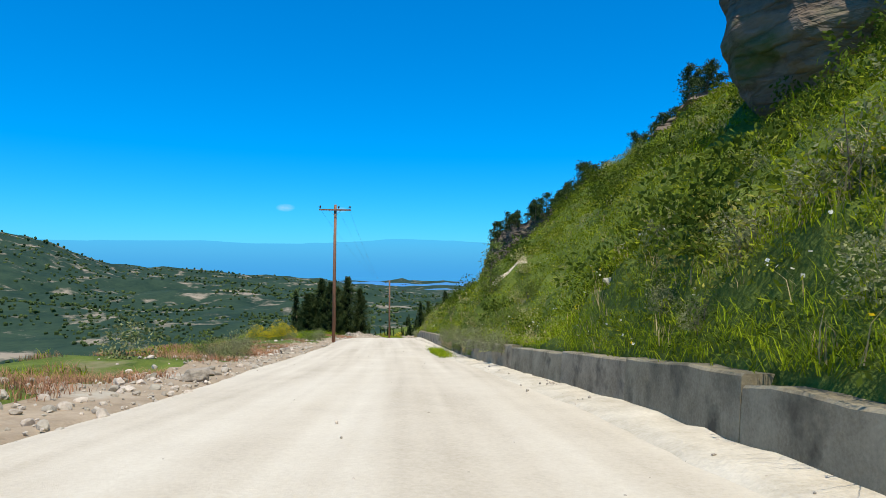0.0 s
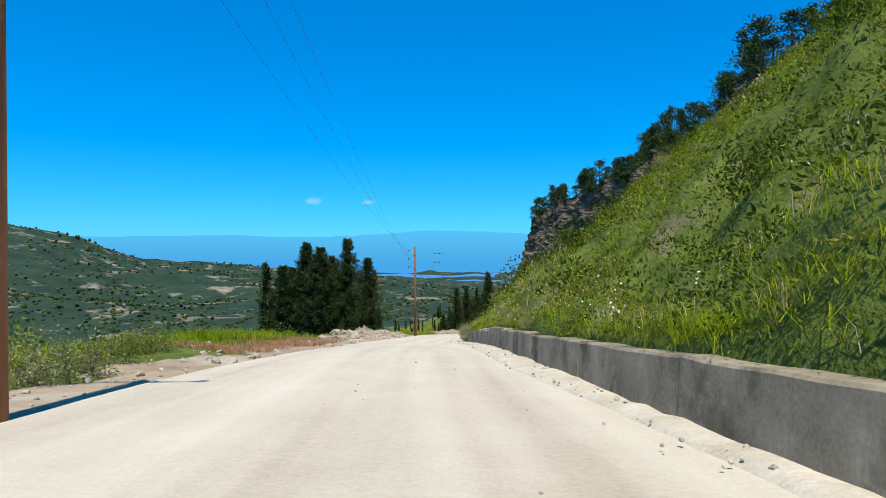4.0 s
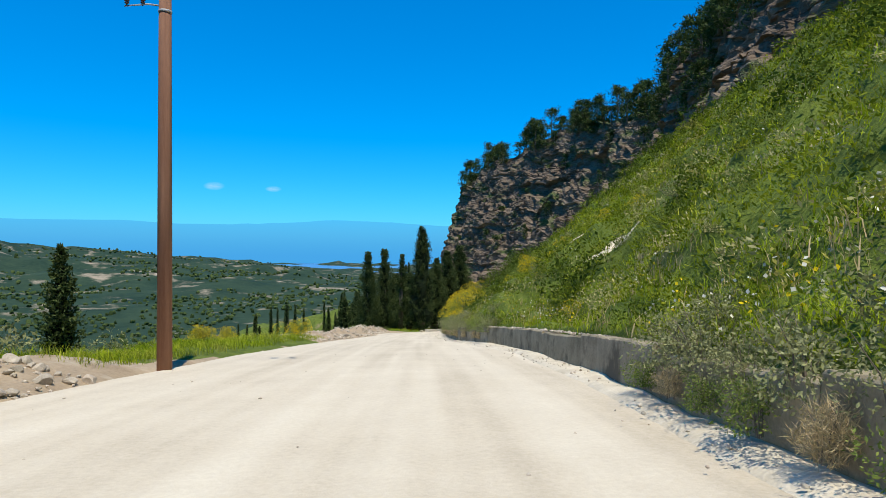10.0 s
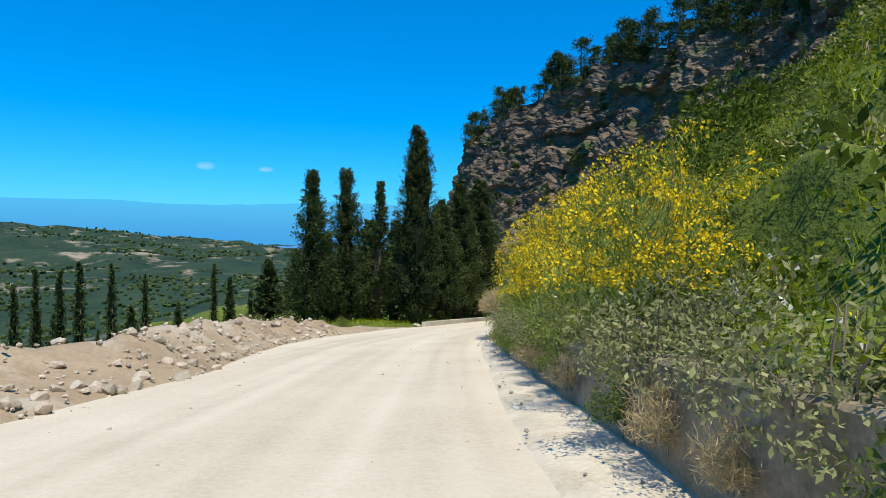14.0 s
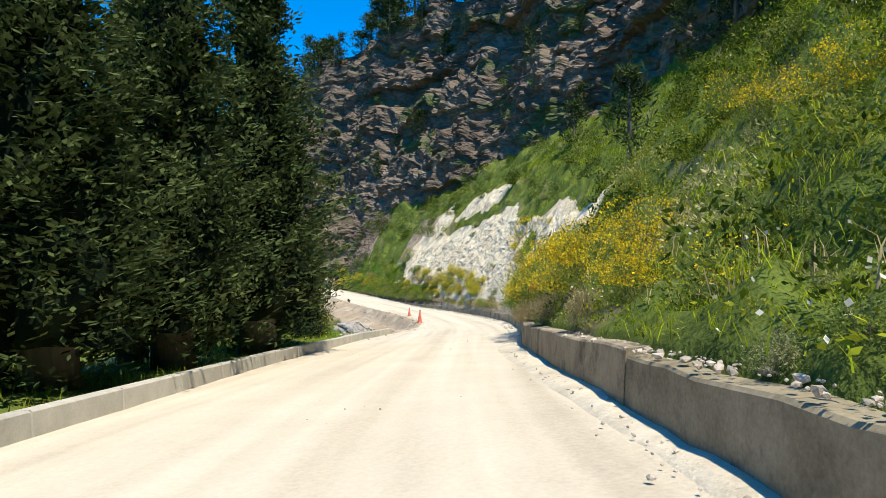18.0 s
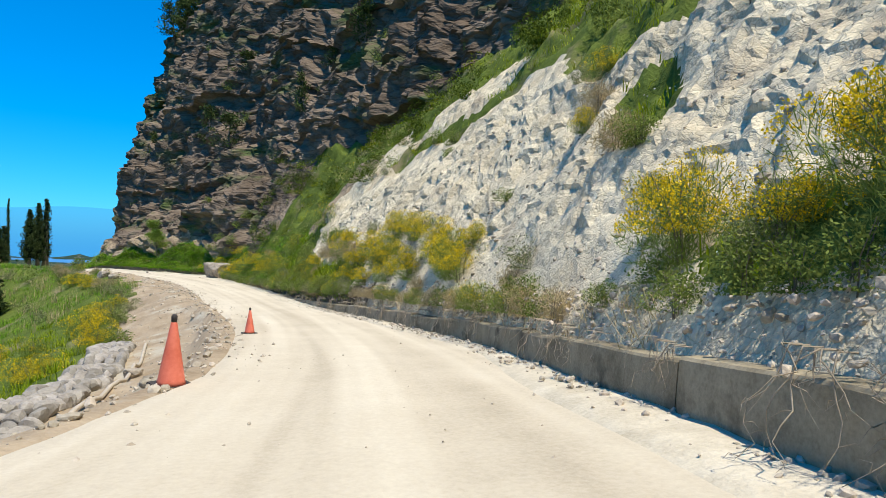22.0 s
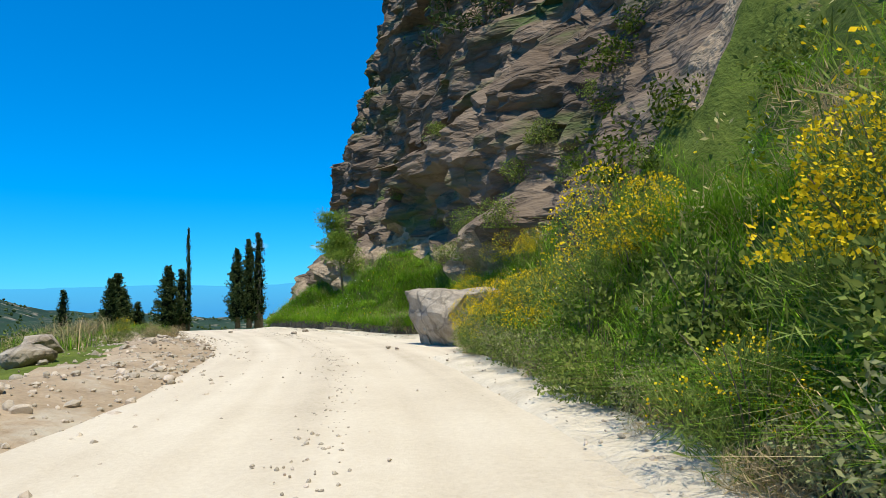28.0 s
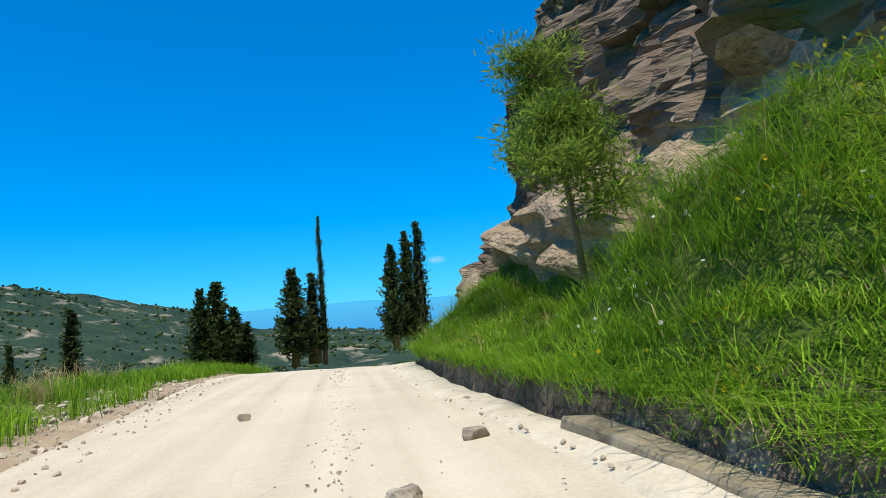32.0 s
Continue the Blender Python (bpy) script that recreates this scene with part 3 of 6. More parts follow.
def build_road():
    t = np.linspace(0, 1, 27)
    y, s = np.meshgrid(ROAD_Y, t, indexing="ij")
    a, b = left_edge(y) - 0.6, right_edge(y) + 0.5
    d = a + (b - a) * s
    z = zc(y) + 0.05 - 0.012 * np.abs(d) + fbm(y * 0.25, d * 0.5, 0, 3, 51) * 0.03 + fbm(y * 2.2, d * 2.2, 0, 2, 52) * 0.018 - 0.16 * (1 - sm(0, 0.07, s)) - 0.1 * sm(0.96, 1, s)
    z -= 0.03 * (np.exp(-((d + 0.9) / 0.35) ** 2) + np.exp(-((d - 0.9) / 0.35) ** 2)) * (0.6 + 0.4 * vnoise(y * 0.1, 0, 0, 53))
    V = np.stack([xc(y) + d, y, z], -1).reshape(-1, 3)
    ob = solid("road", V, grid_faces(*y.shape), M_ROAD, smooth=True)
    lane = ob.data.attributes.new("lane", "FLOAT_VECTOR", "POINT")
    lane.data.foreach_set("vector", np.stack([d, y, 0 * y], -1).astype(np.float32).ravel())
    tagged(ob, "unpaved mountain road of pale compacted limestone dust", "road", kind="structure")
    # loose chalky strip between the wheel tracks' edge and the wall
    t = np.linspace(0, 1, 8)
    y, s = np.meshgrid(ROAD_Y, t, indexing="ij")
    w = 0.9 + 0.35 * vnoise(y * 0.15, 0, 0, 54)
    d = right_edge(y) + 0.25 - w * (1 - s)
    z = zc(y) + 0.035 + sm(0, 0.35, s) * (0.03 + 0.06 * s) + fbm(y * 1.7, d * 1.7, 0, 3, 55) * 0.07 * sm(0, 0.3, s) - 0.05 * (1 - sm(0, 0.15, s))
    V = np.stack([xc(y) + d, y, z], -1).reshape(-1, 3)
    ob = solid("gravel_shoulder", V, grid_faces(*y.shape), M_GRAVEL, smooth=True)
    tagged(ob, "strip of loose chalky gravel along the foot of the wall", "gravel", kind="structure")


def build_slopes():
    ys = np.concatenate([np.arange(-28, 202, 0.6), np.arange(202, 264, 0.2), np.arange(264, 284, 0.6), np.arange(284, 345, 0.35), np.arange(345, 428, 3)])
    us = np.concatenate([np.linspace(0, 1, 52), np.linspace(1, 2, 48)[1:]])
    y, u = np.meshgrid(ys, us, indexing="ij")
    x, yy, z = right_ground(y, u)
    F = grid_faces(*y.shape)
    V = np.stack([x, yy, z], -1).reshape(-1, 3)
    m = (marl_mask(y, u).reshape(-1)[F].mean(1) > 0.55).astype(int)
    my, mu = y.reshape(-1)[F].mean(1), u.reshape(-1)[F].mean(1)
    m[(m == 1) & (my > 261)] = 2
    m[(my > 283) & (mu > 1.12 + 0.3 * sm(297, 303, my) + 0.22 * vnoise(my * 0.3, mu * 3, 0, 64))] = 4
    # foot of the bank takes the earth with shade in its colour
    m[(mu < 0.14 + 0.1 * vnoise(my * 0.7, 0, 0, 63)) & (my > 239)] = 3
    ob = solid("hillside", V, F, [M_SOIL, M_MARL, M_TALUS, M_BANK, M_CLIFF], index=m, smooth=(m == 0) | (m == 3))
    tagged(ob, "steep grassy hillside with bare white marl cut above the road", "hillside", kind="structure")
    us = np.linspace(2, 3, 150)
    y, u = np.meshgrid(np.concatenate([np.arange(-28, 90, 0.8), np.arange(90, 352, 0.5), np.arange(352, 428, 3)]), us, indexing="ij")
    x, yy, z = right_ground(y, u)
    ob = solid("cliff", np.stack([x, yy, z], -1).reshape(-1, 3), grid_faces(*y.shape), M_CLIFF)
    tagged(ob, "dark layered rock cliff high above the road", "cliff", kind="structure")
    us = np.concatenate([np.linspace(3, 4, 10), [4.3, 5]])
    y, u = np.meshgrid(np.arange(-28, 429, 2.0), us, indexing="ij")
    x, yy, z = right_ground(y, u)
    z = z + sm(3.0, 4.0, u) * fbm(y * 0.05, x * 0.05, 0, 3, 60) * 3
    ob = solid("hilltop", np.stack([x, yy, z], -1).reshape(-1, 3), grid_faces(*y.shape), M_PLATEAU, smooth=True)
    tagged(ob, "scrub-covered hilltop above the cliff", "hilltop", kind="structure")
    ds = np.concatenate([np.linspace(-0.4, 6, 20), np.linspace(6, 20, 16)[1:], np.linspace(20, 75, 22)[1:]])
    y, d = np.meshgrid(np.concatenate([np.arange(-28, 345, 0.6), np.arange(345, 428, 3)]), ds, indexing="ij")
    x, yy, z = left_ground(y, d)
    F = grid_faces(*y.shape)
    mid_d, mid_y = d.reshape(-1)[F].mean(1), y.reshape(-1)[F].mean(1)
    bare = np.interp(mid_y, [-30, 60, 79, 112, 116, 133, 139, 174, 178, 181, 210, 214, 262, 272, 296, 304, 430], [2.6, 1.6, 1.6, 3.0, 0.6, 0.6, 4.5, 4.5, 1.0, .6, .6, 6, 4.5, 3.4, 3.4, 1.2, 1])
    idx = (mid_d + fbm(mid_y * 0.3, mid_d * 0.3, 0, 3, 62) * 1.6 < bare).astype(int)
    ob = solid("downhill_verge", np.stack([x, yy, z], -1).reshape(-1, 3), F, [M_SOIL, M_DIRT], index=idx, smooth=True)
    tagged(ob, "stony verge falling away to the valley", "verge", kind="structure")


RIDGE = np.array([(-180, 60), (-90, 150), (-60, 170), (-47, 150), (-39, 80), (-36, 50), (-30, -45), (-25, -70), (-18, -95), (-9, -135), (-4, -165), (2, -195), (20, -215), (60, -215), (180, -100)])


def valley_height(x, y):
    yk = np.clip(y, -25, 420)
    dl = np.maximum(0, xc(yk) - 7 - x)
    right = np.maximum(0, x - xc(yk) - 2)
    near = zc(yk) - 2.0 - 0.42 * dl / (1 + dl / 170) - np.maximum(0, y - 330) * 0.10 / (1 + np.maximum(0, y - 330) / 900) - 4 * sm(0, 10, right)
    rx, ry = x - 10, y - 150
    r, az = np.hypot(rx, ry), np.degrees(np.arctan2(rx, ry))
    ridge = np.interp(az, RIDGE[:, 0], RIDGE[:, 1])
    far = -88 + (ridge + 88) * sm(700, 2500, r)
    far = np.where(r > 2500, ridge + (np.minimum(ridge, -205) - ridge) * sm(2500, 3900, r) * (az > -40), far)
    w = sm(120, 800, r)
    z = near * (1 - w) + far * w
    amp = sm(40, 300, r) * 7 + sm(300, 1500, r) * 26
    return z + amp * fbm(x * 0.006, y * 0.006, 0, 5, 71) + sm(30, 120, r) * 2.0 * fbm(x * 0.03, y * 0.03, 0, 3, 72)


def build_distance():
    r = np.concatenate([np.geomspace(12, 4700, 150)])
    az = np.radians(np.linspace(-180, 180, 361))
    rr, aa = np.meshgrid(r, az, indexing="ij")
    x, y = 10 + rr * np.sin(aa), 150 + rr * np.cos(aa)
    z = valley_height(x, y)
    ob = solid("ground", np.stack([x, y, z], -1).reshape(-1, 3), grid_faces(*x.shape), M_VALLEY, smooth=True)
    tagged(ob, "wide green valley with scrub, groves and bare terraces", "valley", kind="structure")
    a = np.radians(np.linspace(-180, 180, 73))
    rr, aa = np.meshgrid([5.0, 1500, 3000, 4850], a, indexing="ij")
    V = np.stack([rr * np.sin(aa), 150 + rr * np.cos(aa), np.full(rr.shape, -205.0)], -1).reshape(-1, 3)
    ob = solid("water", V, grid_faces(*rr.shape), M_SEA)
    tagged(ob, "distant blue sea under haze", "sea", kind="structure")
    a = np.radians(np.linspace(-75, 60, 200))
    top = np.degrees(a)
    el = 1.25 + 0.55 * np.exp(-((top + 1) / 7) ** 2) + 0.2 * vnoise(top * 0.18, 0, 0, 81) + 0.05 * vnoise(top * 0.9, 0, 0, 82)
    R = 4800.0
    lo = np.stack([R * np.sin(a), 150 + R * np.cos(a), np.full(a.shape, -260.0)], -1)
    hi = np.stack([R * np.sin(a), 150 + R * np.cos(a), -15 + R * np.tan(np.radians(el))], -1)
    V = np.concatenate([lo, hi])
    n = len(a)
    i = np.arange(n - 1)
    # the haze over the mountains is the backdrop's own blue glow
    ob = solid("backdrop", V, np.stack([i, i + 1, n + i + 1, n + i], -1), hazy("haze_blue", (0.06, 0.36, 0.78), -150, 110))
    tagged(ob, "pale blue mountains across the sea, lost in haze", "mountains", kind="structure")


def build_clouds():
    for x, y, z, w, h in ((-1166, 4550, 345, 150, 62), (-772, 4620, 338, 120, 44)):
        m = bpy.data.materials.new("thin_cloud")
        m.use_nodes = True
        n, l = m.node_tree.nodes, m.node_tree.links
        co = n.new("ShaderNodeTexCoord")
        mp = n.new("ShaderNodeMapping")
        mp.inputs["Location"].default_value = (-1, 0, -1)
        mp.inputs["Scale"].default_value = (2, 0, 2)
        l.new(co.outputs["Generated"], mp.inputs["Vector"])
        gr = n.new("ShaderNodeTexGradient")
        gr.gradient_type = "SPHERICAL"
        l.new(mp.outputs[0], gr.inputs["Vector"])
        nz = n.new("ShaderNodeTexNoise")
        nz.inputs["Scale"].default_value, nz.inputs["Detail"].default_value = 3.0, 5
        l.new(co.outputs["Generated"], nz.inputs["Vector"])
        mu = n.new("ShaderNodeMath")
        mu.operation = "MULTIPLY"
        l.new(gr.outputs["Fac"], mu.inputs[0])
        l.new(nz.outputs["Fac"], mu.inputs[1])
        e = n.new("ShaderNodeEmission")
        e.inputs[0].default_value = (0.62, 0.80, 1.0, 1)
        t = n.new("ShaderNodeBsdfTransparent")
        mx = n.new("ShaderNodeMixShader")
        l.new(mu.outputs[0], mx.inputs[0])
        l.new(t.outputs[0], mx.inputs[1])
        l.new(e.outputs[0], mx.inputs[2])
        l.new(mx.outputs[0], n["Material Output"].inputs["Surface"])
        V = [(x - w / 2, y, z - h / 2), (x + w / 2, y, z - h / 2), (x + w / 2, y, z + h / 2), (x - w / 2, y, z + h / 2)]
        tagged(solid("backdrop_cloud", V, np.array([[0, 1, 2, 3]]), m), "small thin white cloud low in the blue sky", "cloud", kind="structure")


build_clouds()
build_road()
build_slopes()
build_distance()


# ---- walls and kerb ----
def build_wall():
    """The concrete retaining wall, poured in panels, with worn tops."""
    wall = tagged(new("retaining_wall"), "long weathered concrete retaining wall, stained and chipped", "wall", kind="structure")
    y = -26.0
    k = 0
    while y < 298:
        ln = 4.6 + 1.2 * float(vnoise(k * 1.7, 0.3, 0, 91))
        y1 = y + ln
        if y < 257 or y > 292:
            n = 9
            ys = np.linspace(y, y1 - 0.02, n)
            top = 0.08 * float(vnoise(k * 2.3, 5.1, 0, 92)) + np.array(ST_top(ys)) + fbm(ys * 1.3, k * 3.0, 0, 3, 93) * 0.05
            base_x = xc(ys) + right_edge(ys)
            rows = []
            for ox, oz in ((0.0, None), (0.03, 0.5), (0.05, -0.03), (0.08, 0.0), (0.40, 0.0), (0.43, -0.04), (0.43, None)):
                if oz is None:
                    z = zc(ys) - 0.35
                elif oz == 0.5:
                    z = zc(ys) + top * 0.5
                else:
                    z = zc(ys) + top + oz
                rows.append(np.stack([base_x + ox + fbm(ys * 2, ox * 9 + k, 0, 2, 94) * 0.02, ys, z], -1))
            V = np.stack(rows).reshape(-1, 3)
            F = grid_faces(7, n)[:, ::-1]
            caps = np.array([[0, n, 2 * n, 3 * n], [0, 3 * n, 4 * n, 6 * n]])
            F = np.concatenate([F, caps, (caps + n - 1)[:, ::-1]])
            solid("panel", V, F, M_CONCRETE, wall)
        y, k = y1, k + 1


def ST_top(ys):
    return np.interp(ys, ST_Y, ST_P[:, 0, 1]) - 0.03 - 0.12 * sm(222, 236, ys)


build_wall()


def build_kerb():
    kerb = tagged(new("kerb"), "low pale concrete kerb edging the road beside the cypresses", "kerb", kind="structure")
    y = 180.3
    while y < 211:
        ys = np.linspace(y, y + 1.96, 5)
        bx = xc(ys) + left_edge(ys)
        rows = [np.stack([bx + ox, ys, zc(ys) + oz + 0 * ys], -1) for ox, oz in ((0.0, -0.3), (-0.02, 0.28), (-0.05, 0.31), (-0.27, 0.31), (-0.30, 0.28), (-0.30, -0.3))]
        V = np.stack(rows).reshape(-1, 3)
        F = np.concatenate([grid_faces(6, 5), [[0, 5, 10, 15], [0, 15, 20, 25]], [[19, 14, 9, 4], [29, 24, 19, 4]]])
        solid("kerb_stone", V, F, M_KERB, kerb)
        y += 2.0
    # stone-filled lower retaining wall below the broken edge
    low = tagged(new("stone_wall"), "rough grey stone retaining wall below the broken road edge", "stone wall", kind="structure")
    r = random.Random(5)
    base = [stone_mesh(q, 0.5, 0.35, 2, M_GREYSTONE) for q in range(5)]
    for row in range(5):
        yy = 215.0 + 0.2 * (row % 2)
        while yy < 243:
            x, _, z = left_at(yy, 3.9)
            w = r.uniform(0.36, 0.56)
            s = new("stone", base[r.randrange(5)])
            s.parent = low
            s.matrix_basis = pose(x - 0.1 - 0.34 * row, yy, z + 0.12 - (0.5 if row == 4 else 0), r.uniform(-20, 20), r.uniform(-20, 20), r.uniform(0, 360)) @ Matrix.Diagonal((w, w, 0.42, 1))
            yy += w * 1.0
    bm = bmesh.new()
    pts = [(left_at(q, 3.3)[0], q, left_at(q, 3.3)[2] + 0.12 + 0.05 * math.sin(q)) for q in np.arange(213, 243, 1.0)]
    tube(bm, pts, [0.06] * len(pts), 8)
    pipe = tagged(new("water_pipe"), "dusty plastic water pipe lying along the broken edge", "pipe")
    part("pipe", bm, M_PIPE, pipe)


def stone_mesh(seed, size, flat, steps=2, mat=None):
    """A chipped lump of rock about one unit across."""
    bm = bmesh.new()
    bmesh.ops.create_icosphere(bm, subdivisions=steps, radius=0.62)
    r = random.Random(seed)
    planes = [(Vector((r.gauss(0, 1), r.gauss(0, 1), r.gauss(0, 1))).normalized(), r.uniform(0.30, 0.46)) for _ in range(9)]
    for v in bm.verts:
        for nrm, d in planes:
            over = v.co.dot(nrm) - d
            if over > 0:
                v.co -= nrm * over * 0.92
        v.co *= 1 + 0.06 * noise.noise(v.co * 5 + Vector((seed, 0, 0)))
    me = bpy.data.meshes.new("stone")
    bm.to_mesh(me)
    bm.free()
    me.materials.append(mat or M_ROCK)
    return me


build_kerb()


def joined_stones(name, places, sizes, mat, label):
    """Loose rubble as one mesh of many chipped lumps."""
    base = [stone_mesh(40 + q, 1, 1, 1 if max(sizes) < 0.1 else 2) for q in range(6)]
    vs, fs, off = [], [], 0
    data, small = [], []
    for me in base + [stone_mesh(60 + q, 1, 1, 1) for q in range(6)]:
        co = np.empty(len(me.vertices) * 3)
        me.vertices.foreach_get("co", co)
        tri = np.array([p.vertices[:] for p in me.polygons])
        (data if len(data) < 6 else small).append((co.reshape(-1, 3), tri))
    for q, (p, s) in enumerate(zip(places, sizes)):
        co, tri = (data if s > 0.16 else small)[q % 6]
        a, b = rng.uniform(0, 6.28), rng.uniform(-0.5, 0.5)
        ca, sa, cb, sb = math.cos(a), math.sin(a), math.cos(b), math.sin(b)
        R = np.array([[ca, -sa, 0], [sa, ca, 0], [0, 0, 1]]) @ np.array([[1, 0, 0], [0, cb, -sb], [0, sb, cb]])
        vs.append((co * (s * rng.uniform(0.7, 1.2), s, s * rng.uniform(0.5, 0.9))) @ R.T + p)
        fs.append(tri + off)
        off += len(co)
    ob = solid(name, np.concatenate(vs), np.concatenate(fs), mat)
    return tagged(ob, label, "stones", kind="stuff")


def build_rubble():
    def lay(name, x, y, z, s, mat, label):
        joined_stones(name, np.stack([x, y, z], -1), s, mat, label)

    n = 2600
    y, s = rng.uniform(-8, 318, n), 0.03 + 0.05 * rng.random(n) ** 3
    d = right_edge(y) + 0.1 - np.abs(rng.normal(0, 0.42, n))
    lay("gravel", xc(y) + d, y, zc(y) + 0.08 + s * 0.2, s, M_STONE, "loose chalk gravel scattered below the wall")
    n = 7000
    spans = np.array([(-8, 76), (-6, 40), (79, 112), (79, 112), (134, 168), (134, 168), (212, 262), (262, 312), (262, 312)])
    k = rng.integers(0, len(spans), n)
    y = spans[k, 0] + (spans[k, 1] - spans[k, 0]) * rng.random(n)
    wide = (y > 262) | (y < 62)
    d = np.abs(rng.normal(1.1, 1.1, n)) * np.where(wide, 1.35, 1.0) - 0.25
    heap = (y > 79) & (y < 112)
    s = 0.05 + 0.22 * rng.random(n) ** 4 * np.where(heap, 1.3, 0.8) + np.where(heap, 0.08, 0.03) * rng.random(n)
    x, _, z = left_ground(y, d)
    lay("rubble", x, y, z + s * 0.12, s, M_STONE, "broken limestone rubble heaped along the verge")
    n = 1500
    y, u = rng.uniform(208, 258, n), rng.uniform(0.0, 0.9, n) ** 1.5
    ok = marl_mask(y, u) > 0.6
    x, yy, z = right_ground(y[ok], u[ok])
    lay("marl_debris", x, yy, z, 0.05 + 0.16 * rng.random(len(x)) ** 3, M_STONE, "chalky lumps breaking out of the marl face")
    # chalk slumped over the wall below the cut
    n = 1000
    y, s = rng.uniform(206, 246, n), 0.03 + 0.10 * rng.random(n) ** 3
    d = right_edge(y) + 0.05 - np.abs(rng.normal(0, 0.25, n))
    lay("fallen_chalk", xc(y) + d, y, zc(y) + 0.07 + 0.4 * s, s, M_STONE, "chalk lumps fallen at the foot of the wall")
    y, s = rng.uniform(206, 243, n), 0.03 + 0.12 * rng.random(n) ** 3
    x, yy, z = right_ground(y, rng.uniform(0, 0.09, n))
    lay("slumped_chalk", x - rng.uniform(0, 0.3, n), yy, z + 0.1, s, M_STONE, "chalk lumps slumped onto the top of the wall")
    n = 3200
    y, s = np.concatenate([rng.uniform(240, 314, 2600), rng.uniform(206, 240, 600)]), 0.025 + 0.09 * rng.random(n) ** 3
    d = rng.uniform(-1.1, 4.2, n)
    x, _, z = left_ground(y, np.maximum(d, 0.15))
    inside = d < 0.15
    x, z = np.where(inside, xc(y) + left_edge(y) - d, x), np.where(inside, zc(y) + 0.01, z)
    lay("verge_gravel", x, y, z + 0.1 * s, s, M_STONE, "coarse gravel and broken clods spread over the verge")
    n = 1500          # the wall's top, crumbled
    y = np.concatenate([rng.uniform(158, 206, 900), rng.uniform(58, 70, 250), rng.uniform(108, 128, 350)])
    s = 0.03 + 0.10 * rng.random(n) ** 3
    lay("crumbled_concrete", xc(y) + right_edge(y) + rng.uniform(0.05, 0.45, n), y, zc(y) + ST_top(y) + 0.01, s, M_STONE, "pale crumbs of concrete and marl on the worn top of the wall")
    n = 900
    y = rng.uniform(262, 318, n)
    lay("rut_gravel", xc(y) + rng.normal(-0.1, 0.18, n), y, zc(y) + 0.05, 0.02 + 0.035 * rng.random(n) ** 2, M_STONE, "line of loose gravel between the wheel tracks")
    n = 1400
    y = rng.uniform(-5, 316, n)
    d = left_edge(y) + (right_edge(y) - left_edge(y)) * rng.random(n)
    lay("pebbles", xc(y) + d, y, zc(y) + 0.045 - 0.012 * np.abs(d), 0.02 + 0.045 * rng.random(n) ** 4, M_STONE, "small stones strewn over the dusty road")


build_rubble()


def rock(x, y, z, sx, sy, sz, turn, seed, label, mat=M_ROCK):
    """A single large rock with facets, ledges and pitted faces."""
    bm = bmesh.new()
    bmesh.ops.create_icosphere(bm, subdivisions=5 if sx > 2 else 4, radius=0.75 if sx > 2 else 0.62)
    r = random.Random(seed)
    planes = [(Vector((r.gauss(0, 1), r.gauss(0, 1), r.gauss(0, 1))).normalized(), r.uniform(0.36, 0.47)) for _ in range(8)]
    if sx > 2:
        tilt = Euler((0.12, -0.1, 0.3)).to_matrix()
        planes = [(tilt @ Vector(q), 0.40) for q in ((1, 0, 0), (-1, 0, 0), (0, 1, 0), (0, -1, 0), (0, 0, 1), (0, 0, -1))] + planes[:2] + [(Vector((-0.6, -0.5, 0.6)).normalized(), 0.47)]
    planes += [(Vector((0, 0, 1)), 0.42), (Vector((0, 0, -1)), 0.40)]
    for v in bm.verts:
        for nrm, d in planes:
            over = v.co.dot(nrm) - d
            if over > 0:
                v.co -= nrm * over * 0.95
        if sx > 2 and v.co.z < 0.12:          # undercut towards the road
            v.co.x += 0.34 * (0.12 - v.co.z) * (1 if v.co.x < 0.15 else 0.2)
            v.co.y += 0.18 * (0.12 - v.co.z) * (v.co.y < 0)
        q = v.co * 2.5 + Vector((seed * 3.1, 0, 0))
        v.co *= 1 + (0.14 if sx > 2 else 0.08) * noise.noise(q) + 0.05 * noise.noise(q * 3) + 0.025 * noise.noise(q * 8) + 0.012 * noise.noise(q * 20)
    me = bpy.data.meshes.new("rock")
    bm.to_mesh(me)
    bm.free()
    me.materials.append(mat)
    ob = new("rock", me)
    ob.matrix_basis = pose(x, y, z, 0, 0, turn) @ Matrix.Diagonal((sx, sy, sz, 1))
    return tagged(ob, label, "rock", "loose rocks")


boulder = rock(30.8, 286.9, -30.32, 2.7, 2.7, 2.35, 14, 3, "large angular limestone boulder resting at the road edge")
boulder.name = "boulder"
for x, y, d, s, seed in ((0, 14.5, 0.5, .55, 11), (0, 16.2, 0.7, .4, 12), (0, 30, 1.0, .5, 13), (0, 80, 1.3, 0.44, 14), (0, 81.4, 1.2, 0.5, 15), (0, 82.6, 1.5, 0.5, 16), (0, 84, 1.9, 0.61, 17), (0, 141.5, 0.2, .4, 18), (0, 179.6, 0.3, .35, 19), (0, 296, 3.0, .35, 20), (0, 283, 4.2, .9, 22), (0, 285, 4.6, 1.1, 23), (0, 234, 3.2, .5, 24)):
    px, py, pz = left_at(y, d)
    rock(px, py, pz + s * 0.2, s * 1.2, s, s * 0.8, seed * 37, seed, "pale limestone rock lying on the verge")
